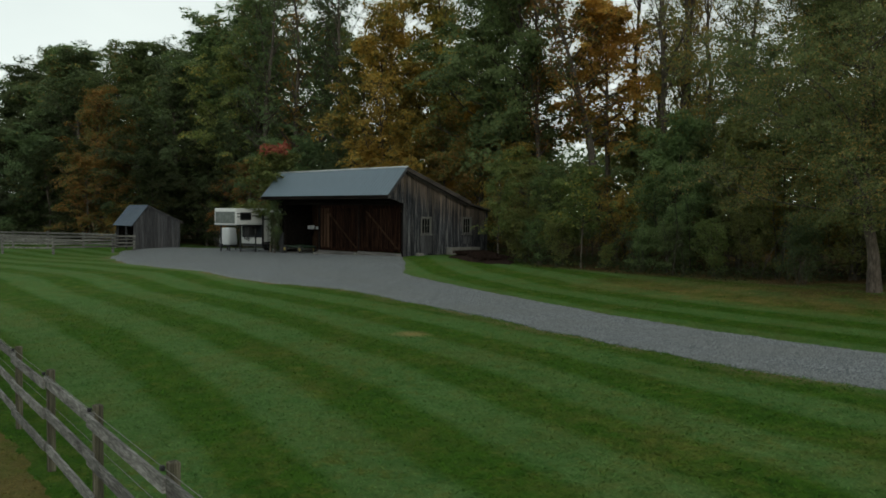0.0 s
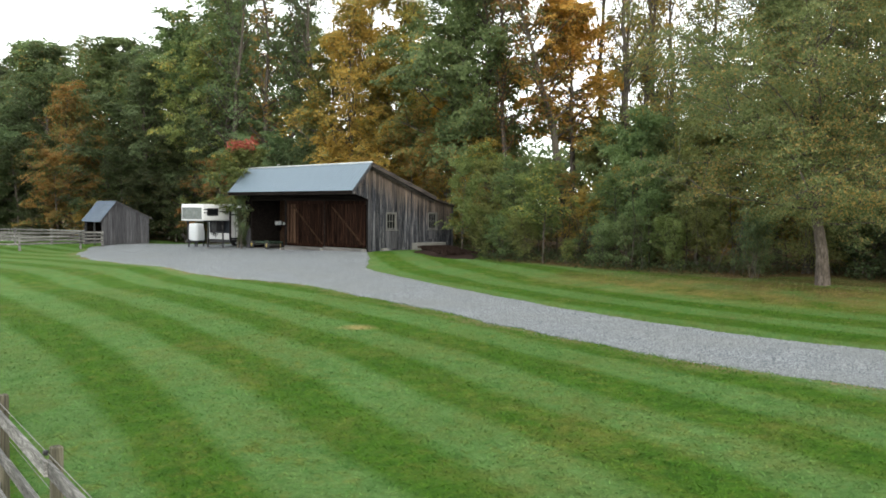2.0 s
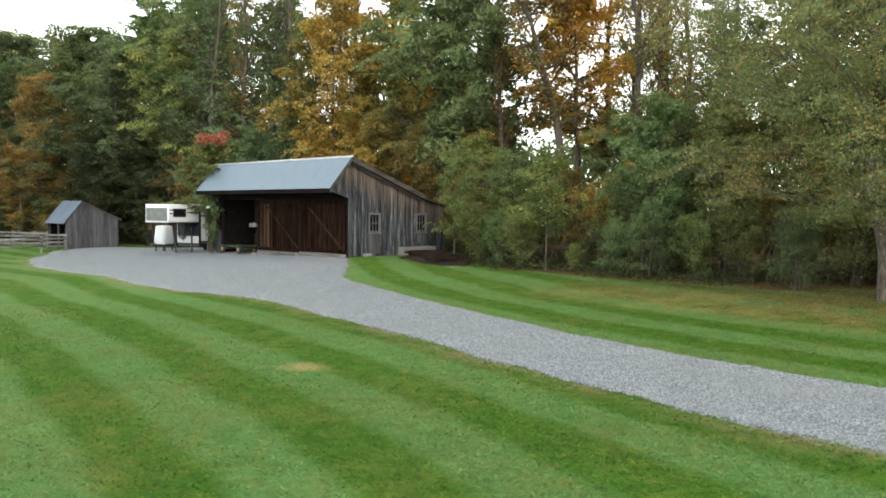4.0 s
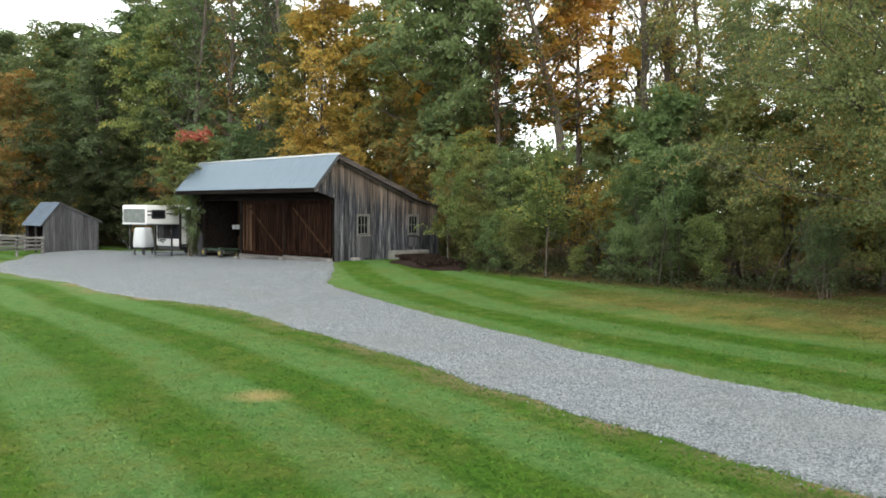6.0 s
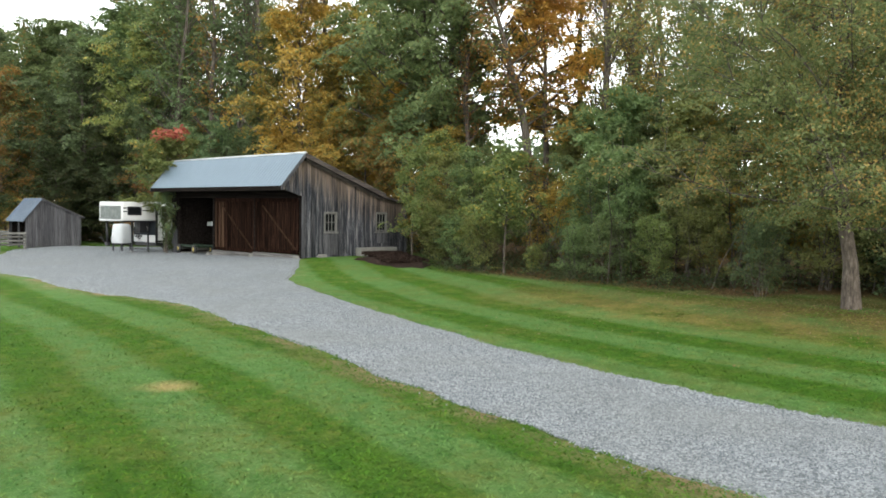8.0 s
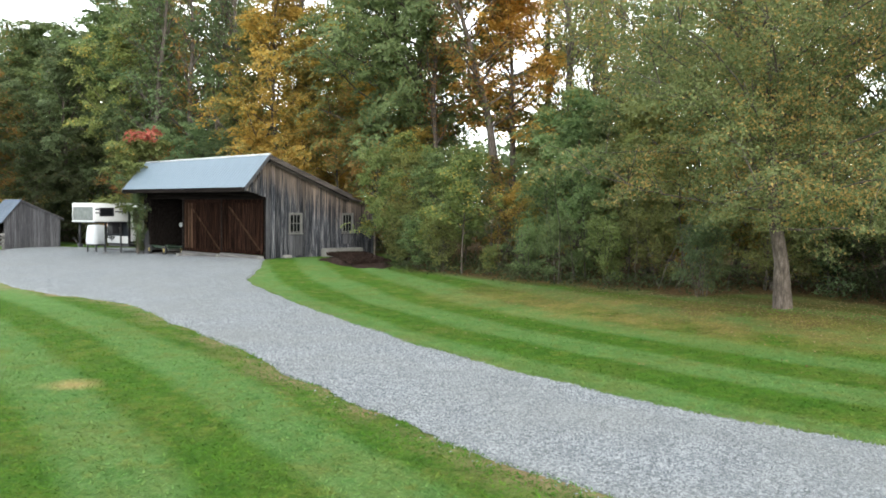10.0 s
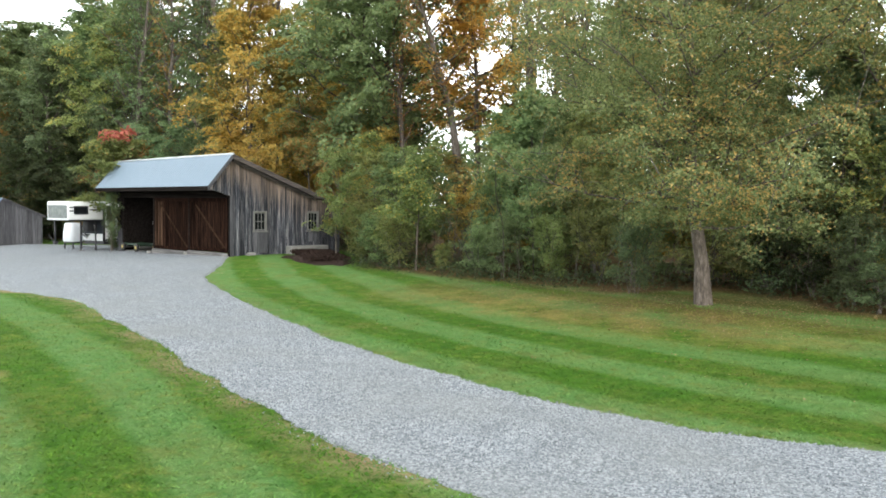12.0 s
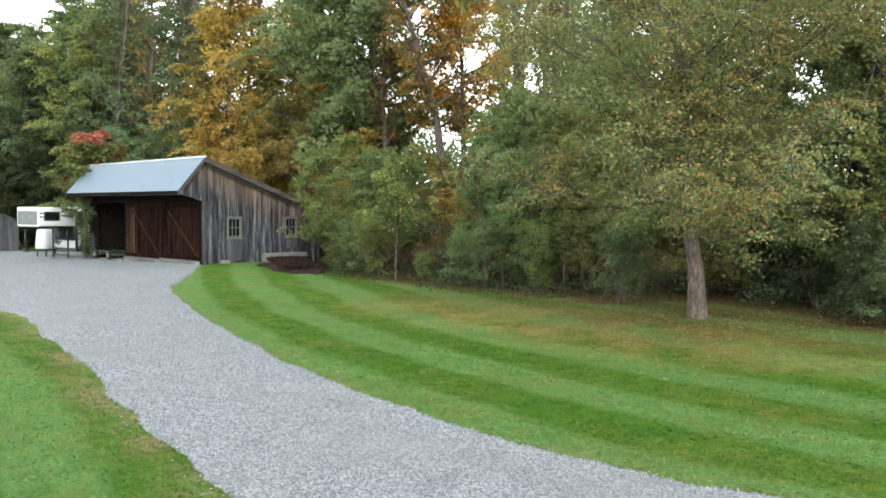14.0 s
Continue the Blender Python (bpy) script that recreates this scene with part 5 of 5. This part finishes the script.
TREE_WORDS = {"green": "green", "dark": "dark green", "olive": "olive green", "maple": "yellowing green", "yellow": "yellow", "orange": "orange", "rust": "rust brown", "lime": "light green", "red": "red", "gold": "golden", "deep_shade": "shade-darkened green"}
KIND_WORDS = {"back": ("tree", "tall {} tree deep in the wood"), "grove": ("tree", "{} small-leaved tree behind the lawn"), "oak": ("tree", "tall {} broadleaf tree at the wood's edge"),
              "tall": ("tree", "tall open-crowned {} tree with visible limbs"), "broad": ("tree", "broad {} tree with a high layered crown"),
              "limbed": ("tree", "tall dark-limbed tree with thin {} leaves"), "bare": ("tree", "tall half-bare tree with last {} leaves"), "maple": ("tree", "{} autumn maple in the wood"),
              "under": ("tree", "low {} understorey tree in the wood"), "layered": ("tree", "{} tree with layered sprays beside the lawn"),
              "shrub": ("shrub", "{} leafy shrub along the wood's edge"), "sapling": ("tree", "slender {} sapling at the wood's edge")}


def plant(kind, x, y, tall, tone, seed, wide=1.0):
    h, trunk, crown = STOCK[kind, seed % VARIANTS[kind]]
    category, words = KIND_WORDS[kind]
    root = thing("shrub" if kind == "shrub" else "tree", (x, y, ground_z(x, y)), words.format(TREE_WORDS[tone]), category, "trees of the wood" if kind != "shrub" else "shrubs of the wood's edge",
                 turn=(seed * 77) % 360)
    s = tall / h
    root.scale = (s * wide, s * wide, s)
    child("stem_clump" if kind == "shrub" else "trunk", trunk, root)
    c = child("crown", crown, root)
    c.material_slots[0].link = "OBJECT"
    c.material_slots[0].material = LEAF[tone]
    return root


# kind, place, height, leaf colour, width
TREES = [
    # the tall wall of the wood behind shed and trailer
    ("oak", -57.2, 6.0, 17.8, "green", 1.2), ("oak", -66, 2, 17.2, "dark", 1.2), ("oak", -50.5, 3.4, 14.6, "dark", 1.1), ("oak", -45.2, 6.6, 17.2, "green", 1.1), ("oak", -42.0, 10.5, 18.2, "green", 1.1),
    ("oak", -36.4, 5.4, 13.8, "dark", 1.15), ("oak", -31.0, 7.4, 15.2, "olive", 0.9), ("oak", -39.5, 7.0, 14.5, "green", 1.0), ("maple", -42.0, 1.6, 12.4, "rust", 1.05), ("maple", -46.0, 0.4, 8.5, "dark", 1.1), ("under", -52, -1, 9, "deep_shade", 1.3), ("under", -56.5, 0.6, 10, "deep_shade", 1.3), ("under", -50.5, 1.2, 8, "deep_shade", 1.3), ("under", -62, 1.5, 10, "deep_shade", 1.3),
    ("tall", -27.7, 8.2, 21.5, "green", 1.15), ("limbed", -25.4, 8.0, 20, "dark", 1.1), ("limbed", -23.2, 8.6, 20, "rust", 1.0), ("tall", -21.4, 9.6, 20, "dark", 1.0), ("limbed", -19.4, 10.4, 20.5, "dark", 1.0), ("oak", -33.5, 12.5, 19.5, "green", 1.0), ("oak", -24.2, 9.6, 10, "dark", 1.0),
    ("oak", -18.6, 8.8, 8.8, "dark", 0.9), ("oak", -29.5, 6.4, 10.0, "dark", 0.9), ("under", -30.2, 5.2, 7.0, "deep_shade", 1.2), ("under", -25.6, 6.2, 6.0, "rust", 1.0), ("under", -22.4, 7.0, 6.4, "rust", 0.8), ("under", -20.3, 7.4, 7.5, "dark", 1.1),
    ("under", -35.0, 3.2, 8.0, "deep_shade", 1.2), ("under", -38.7, -0.6, 6.5, "rust", 1.1), ("under", -33.0, 3.6, 5.5, "deep_shade", 1.2), ("under", -44.8, -1.6, 8, "deep_shade", 1.1), ("under", -49, -2.0, 9, "dark", 1.2), ("under", -54, -3.0, 10, "dark", 1.2),
    ("oak", -62, 7.5, 18.2, "dark", 1.2), ("oak", -53.0, 8.2, 17.4, "green", 1.15), ("oak", -48.6, 9.5, 17.6, "dark", 1.1), ("oak", -39.0, 12.5, 18.4, "dark", 1.1), ("oak", -35.6, 10.0, 18.6, "green", 1.0), ("oak", -72, 8, 18, "green", 1.2), ("oak", -54.8, 5.4, 17.4, "dark", 1.15), ("oak", -60.0, 4.6, 17.0, "green", 1.2), ("oak", -64.5, 5.5, 18.0, "green", 1.2),
    ("back", -54, 11, 17, "green", 1.0), ("under", -58, -5, 9, "dark", 1.2), ("under", -64, -6.5, 10, "dark", 1.2), ("oak", -71, -4, 15.0, "green", 1.2), ("under", -70, -9, 10, "dark", 1.2), ("back", -37, 15, 18, "dark", 1.0), ("back", -29, 16.5, 18, "green", 1.0), ("back", -23, 16, 9, "dark", 1.0),
    # the yellow maple, the pale half-bare trunks and the broad green tree over the barn roof
    ("maple", -12.3, 8.6, 15.2, "gold", 0.95), ("maple", -11.6, 10.4, 11.5, "gold", 0.85), ("maple", -16.8, 10.6, 14.0, "olive", 0.85), ("bare", -14.4, 12.4, 21, "gold", 1.0), ("bare", -12.0, 13.4, 20, "olive", 0.9), ("bare", -17.2, 12.0, 20, "gold", 0.9),
    ("under", -12.2, 7.4, 6.2, "gold", 0.9), ("maple", -13.8, 13.8, 19.0, "yellow", 0.75), ("under", -15.8, 7.8, 6.8, "dark", 1.0), ("under", -9.2, 8.2, 7.4, "gold", 0.9), ("broad", -4.4, 9.4, 15.4, "green", 0.95), ("broad", -1.6, 10.6, 16.4, "green", 0.85), ("bare", 0.7, 9.3, 17.5, "rust", 0.8),
    ("maple", -10.2, 12.6, 12.6, "yellow", 0.85), ("maple", -8.4, 11.4, 9.0, "gold", 0.85),
    ("maple", -6.6, 11.0, 9.4, "orange", 0.9), ("maple", -3.4, 12.0, 8.2, "rust", 0.95), ("under", -6.2, 8.4, 7.6, "rust", 0.9), ("under", -3.0, 8.0, 6.0, "rust", 0.9), ("under", -0.4, 8.8, 5.6, "gold", 0.9), ("tall", -7.4, 13.5, 19, "olive", 0.8),
    ("back", -8.6, 17.5, 12, "olive", 0.8), ("bare", 2.2, 14.6, 19, "rust", 0.9),
    # right of the barn: half-bare trees against the sky, dense green below
    ("bare", 8.0, 10.6, 18, "olive", 1.0), ("bare", 7.2, 12.0, 18, "yellow", 0.9), ("bare", 6.0, 14.5, 18, "yellow", 0.9), ("bare", 8.8, 13.2, 17, "gold", 0.9), ("bare", 5.2, 12.6, 18, "yellow", 0.8), ("bare", 10.2, 14.0, 16, "olive", 0.9), ("maple", 6.6, 15.5, 8.2, "gold", 0.9), ("tall", 4.6, 17.5, 15, "olive", 0.9), ("tall", 8.6, 15.4, 14, "olive", 0.9), ("under", 2.2, 15.0, 7.0, "olive", 1.0), ("under", 7.2, 11.2, 6.4, "green", 0.9),  ("under", 4.6, 13.0, 6.2, "olive", 0.9),
    ("layered", 11.2, 6.6, 7.2, "green", 0.95), ("layered", 9.9, 8.8, 6.4, "green", 0.85), ("grove", 12.2, 9.4, 9.2, "green", 0.85), ("layered", 13.4, 7.2, 6.8, "olive", 0.9), ("under", 14.4, 9.2, 7.0, "gold", 0.9), ("grove", 15.6, 9.8, 10.6, "olive", 0.9),
    ("tall", 13.6, 14.2, 14, "olive", 0.9), ("grove", 18.4, 10.6, 11.4, "maple", 0.95), ("grove", 21.6, 9.4, 11.5, "olive", 0.95), ("grove", 25.0, 8.6, 12.5, "maple", 1.0), ("grove", 28.6, 8.2, 13, "olive", 1.0), ("layered", 22.4, 7.2, 7.6, "dark", 0.9),
    ("layered", 25.6, 6.0, 6.6, "green", 0.9), ("under", 18.0, 7.6, 6.5, "olive", 1.0), ("under", 20.2, 6.8, 6.0, "maple", 1.0), ("oak", 33, 11, 16, "green", 1.0),
]
for i, (kind, x, y, tall, tone, wide) in enumerate(TREES):
    plant(kind, x, y, tall, tone, i * 3 + 1, wide)

SHRUBS = [
    # beside the barn and along the lawn's far edge
    ("sapling", 3.5, 2.9, 4.5, "lime", 0.75), ("sapling", 3.8, 4.8, 4.4, "olive", 0.95), ("sapling", 2.2, 6.2, 5.0, "lime", 0.95), ("sapling", 5.2, 5.0, 4.2, "green", 1.0), ("sapling", 6.2, 4.0, 3.8, "lime", 1.0), ("sapling", 5.4, 6.2, 4.6, "green", 0.9), ("shrub", 4.2, 3.9, 2.2, "olive", 1.1), ("shrub", 5.9, 3.2, 1.9, "green", 1.1),
    ("shrub", 7.2, 3.0, 1.9, "olive", 1.0), ("shrub", 2.2, 5.4, 2.6, "maple", 1.0), ("sapling", 7.8, 8.8, 4.0, "gold", 0.9), ("shrub", 7.4, 7.4, 3.0, "gold", 1.0), ("sapling", 8.2, 7.6, 3.6, "yellow", 0.9), ("shrub", 6.6, 7.8, 1.3, "olive", 1.0), ("sapling", 4.2, 9.0, 4.2, "rust", 1.0),
    ("sapling", 11.2, 4.4, 3.6, "green", 0.85), ("shrub", 9.6, 3.2, 1.0, "lime", 1.0), ("shrub", 11.4, 3.2, 1.7, "green", 1.0), ("sapling", 12.8, 4.6, 4.0, "green", 0.85), ("shrub", 12.8, 3.0, 1.9, "green", 1.0), ("shrub", 10.2, 4.6, 1.2, "dark", 1.0), ("sapling", 13.8, 5.6, 4.4, "maple", 0.95),
    ("shrub", 14.4, 3.6, 2.0, "lime", 1.0), ("shrub", 15.8, 4.4, 2.2, "olive", 1.0), ("sapling", 15.8, 5.8, 4.6, "olive", 0.95), ("shrub", 17.2, 5.2, 2.2, "green", 1.0), ("shrub", 18.55, 2.1, 1.9, "dark", 0.95), ("shrub", 18.9, 5.6, 2.6, "olive", 1.1), ("shrub", 20.6, 6.2, 2.6, "deep_shade", 1.1),
    ("shrub", 22.4, 5.2, 2.4, "deep_shade", 1.1), ("shrub", 24.0, 3.8, 2.2, "dark", 1.1), ("shrub", 25.2, 2.4, 1.7, "dark", 1.15), ("shrub", 26.6, 2.6, 2.2, "green", 1.1), ("sapling", 24.4, 5.0, 4.2, "olive", 1.0), ("sapling", 26.8, 4.4, 4.4, "green", 1.0), ("sapling", 17.4, 7.2, 5.2, "yellow", 0.95),
    ("sapling", 19.4, 8.0, 5.6, "gold", 0.9), ("sapling", 28.4, 3.4, 4.2, "olive", 1.0), ("shrub", 28.2, 2.4, 2.0, "dark", 1.1),
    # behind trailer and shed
    # most in the darkest leaf tone, painting the shade under the crowns
    ("shrub", -18.5, 7.0, 2.6, "deep_shade", 1.1), ("shrub", -23.6, 5.4, 2.6, "deep_shade", 1.1), ("shrub", -20.6, 6.0, 2.4, "deep_shade", 1.1), ("shrub", -27.2, 4.6, 2.6, "deep_shade", 1.1), ("shrub", -33.2, 3.2, 2.8, "deep_shade", 1.1), ("shrub", -22.5, 6.6, 2.6, "deep_shade", 1.1),
    ("shrub", -26, 5.8, 2.6, "deep_shade", 1.1), ("shrub", -34.5, 3.4, 3.0, "rust", 1.1), ("shrub", -36, 0.5, 3.0, "rust", 1.1), ("shrub", -40, -2, 3.0, "deep_shade", 1.1), ("shrub", -44, -1.0, 3.2, "deep_shade", 1.1), ("shrub", -48, -2.4, 3.2, "deep_shade", 1.2), ("shrub", -52, -3.2, 3.2, "deep_shade", 1.2), ("shrub", -14.6, 7.4, 3.0, "deep_shade", 1.1),
    # between the trailer and the barn's corner post
    ("sapling", -10.85, -0.5, 3.3, "dark", 0.4), ("shrub", -10.95, -0.45, 2.2, "deep_shade", 0.45),
]
for i, (kind, x, y, tall, tone, wide) in enumerate(SHRUBS):
    plant(kind, x, y, tall, tone, i * 5 + 2, wide)


def build_single(name, at, seed, args, leaves, size, spread, tone, bark, label, category="tree", top=None, gap=0.0, tilt=0.45, inner=0):
    v, f, tips, load, bole = grow(seed, *args)
    pts = np.array([tuple(p) for p in tips])
    root = thing(name, (at[0], at[1], ground_z(*at)), label, category)
    child("trunk", mesh_of("trunk", v[:bole], [q for q in f if max(q) < bole], bark, True), root)
    child("branching", mesh_of("branching", v[bole:], [tuple(i - bole for i in q) for q in f if min(q) >= bole], BARK, True), root)
    rng = np.random.default_rng(seed)
    if inner:
        # short leafy shoots round the bole, below and between the limbs
        a, r, h = rng.uniform(0, 2 * np.pi, inner), rng.uniform(0.5, 2.6, inner), rng.uniform(2.3, 6.5, inner)
        pts = np.concatenate([pts, np.stack([np.cos(a) * r - 0.04 * h, np.sin(a) * r - 0.04 * h, h - 0.1 * r], 1)])
        load = list(load) + [1.0] * inner
    if top is None:
        child("crown", quads_mesh("crown", leaf_sprays(rng, pts, load, leaves, size, spread, (0, 0, args[0] * 0.5), 4, gap, tilt), 4, LEAF[tone]), root)
    else:
        h, other = top
        high = pts[:, 2] >= h
        load = np.array(load)
        k = int(leaves * load[high].sum() / load.sum())
        cloud = np.concatenate([leaf_sprays(rng, pts[~high], load[~high], leaves - k, size, spread, corners=4), leaf_sprays(rng, pts[high], load[high], k, size, spread, corners=4)])
        me = quads_mesh("crown", cloud, 4, LEAF[tone])
        me.materials.append(LEAF[other])
        me.polygons.foreach_set("material_index", np.r_[np.zeros(leaves - k, np.int32), np.ones(k, np.int32)])
        child("crown", me, root)
    return root


# the spreading lawn tree, and the young red-topped maple between barn and trailer
build_single("tree", (21.45, 1.0), 12, (12.0, 4.3, 0.185, 0.18, 96, "round", 0.06, 13, 1, 0.06, (4, 66), True, 226), 240000, 0.066, 0.42, "lawn", PALE_BARK,
             "spreading olive-green tree with yellowing leaves on the lawn", gap=0.04, tilt=1.0, inner=260)
build_single("tree", (-12.35, 0.15), 33, (6.0, 1.55, 0.07, 0.36, 28, "round", 0.02, 6, 1, 0.05, (8, 60)), 12000, 0.15, 0.3, "lime", BARK,
             "young light-green maple with a reddening top", top=(5.75, "red"))
build_single("tree", (3.3, 11.2), 64, (13.4, 2.6, 0.2, 0.44, 38, "round", 0.05, 7, 1, 0.0, (10, 62)), 30000, 0.15, 0.42, "orange", BARK,
             "orange autumn maple with a high crown", gap=0.12)
build_single("tree", (8.5, 2.9), 41, (4.3, 1.2, 0.04, 0.35, 16, "round", 0.02, 4, 1, 0.0, (15, 60)), 5200, 0.1, 0.26, "lime", PALE_BARK,
             "slender pale-stemmed birch at the wood's edge")
build_single("tree", (4.0, 10.5), 52, (15.0, 3.0, 0.27, 0.4, 24, "up", 0.2, 7, 1, 0.0, (24, 62), False, 227), 7000, 0.16, 0.5, "rust", BARK,
             "leaning dark-trunked tree behind the shrubs", gap=0.25)


def build_far_woods():
    """The depth of the wood behind the trees that can be told apart."""
    rng = np.random.default_rng(77)
    cs, ws = [], []
    for i in range(640):
        t = rng.random()
        x = -75 + 125 * t
        y = 20 + rng.uniform(0, 14) if x > -20 else 14 + rng.uniform(0, 16) - max(0, -x - 45) * 0.35
        cs.append((x, y, ground_z(x, y) + rng.uniform(0.4, 6.4 if x > -31 else 11.0)))
        ws.append(1.0)
    cloud = leaf_cloud(rng, np.array(cs), ws, 90000, 0.38, 1.2, 0.8, corners=3)
    tagged(new("far_woods", quads_mesh("far_woods", cloud, 3, LEAF["dark"])), "dense dark green depth of the wood", "woods", kind="stuff")


build_far_woods()


def build_undergrowth():
    rng = np.random.default_rng(31)
    cs = []
    for i in range(700):
        x = rng.uniform(-50, 32)
        y = along(WOOD_EDGE, x) + rng.uniform(0.2, 5.0)
        if -11.5 < x < 0.6 and y < 6.6:
            continue
        cs.append((x, y, ground_z(x, y) + rng.uniform(0.0, 0.35)))
    # darkest leaf tone again, so the shade at the wood's foot is painted in
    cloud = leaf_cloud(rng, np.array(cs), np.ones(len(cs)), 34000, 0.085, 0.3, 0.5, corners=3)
    tagged(new("undergrowth", quads_mesh("undergrowth", cloud, 3, LEAF["deep_shade"])), "low tangled brown and green undergrowth", "undergrowth", kind="stuff")


build_undergrowth()


def build_thicket_stems():
    """Slender bare stems standing among the shrubs."""
    rng = random.Random(91)
    verts, faces = [], []
    for _ in range(80):
        x = rng.uniform(2.5, 29)
        y = along(WOOD_EDGE, x) + rng.uniform(1.4, 5.0)
        p, tall = Vector((x, y, ground_z(x, y) - 0.1)), rng.uniform(1.6, 5.0)
        d = Vector((rng.uniform(-0.45, 0.45), rng.uniform(-0.3, 0.3), 1)).normalized()
        path, r = [p.copy()], rng.uniform(0.008, 0.02)
        for k in range(4):
            d = (d + Vector((rng.uniform(-0.26, 0.26), rng.uniform(-0.26, 0.26), 0.05))).normalized()
            p = p + d * tall / 4
            path.append(p.copy())
        v, f = tube_arrays(path, [r, r * 0.9, r * 0.75, r * 0.55, r * 0.3], 5, False)
        k = len(verts)
        verts += v
        faces += [tuple(i + k for i in q) for q in f]
    tagged(new("thicket_stems", mesh_of("thicket_stems", verts, faces, BARK, True)), "slender grey-brown bare stems among the shrubs", "stems", kind="stuff")


build_thicket_stems()


def build_fallen_leaves():
    rng = np.random.default_rng(13)
    n = 5200
    xs, ys = np.empty(n), np.empty(n)
    k = int(n * 0.85)
    xs[:k], ys[:k] = rng.normal(21.8, 3.8, k), rng.normal(1.0, 1.9, k)
    xs[k:], ys[k:] = rng.uniform(3, 33, n - k), rng.uniform(-7, 3, n - k)
    ok = np.array([y > along(FAR_EDGE, x) + 0.2 for x, y in zip(xs, ys)])
    xs, ys = xs[ok], ys[ok]
    z = np.array([ground_z(float(x), float(y)) for x, y in zip(xs, ys)]) + 0.025
    m = len(xs)
    c = np.stack([xs, ys, z], 1)
    nrm = rng.normal(0, 0.35, (m, 3)) + np.array([0, 0, 1])
    nrm /= np.linalg.norm(nrm, axis=1)[:, None]
    u = np.cross(nrm, rng.normal(0, 1, (m, 3)))
    u /= np.linalg.norm(u, axis=1)[:, None]
    v = np.cross(nrm, u)
    s = rng.uniform(0.01, 0.026, (m, 1))
    q = np.stack([c - u * s, c + v * s * 0.8, c + u * s, c - v * s * 0.8], 1)
    tagged(new("fallen_leaves", quads_mesh("fallen_leaves", q.reshape(-1, 3), 4, FALLEN)), "scattered tan and yellow fallen leaves on the grass", "leaves", kind="stuff")


build_fallen_leaves()
build_grass()
build_stones()
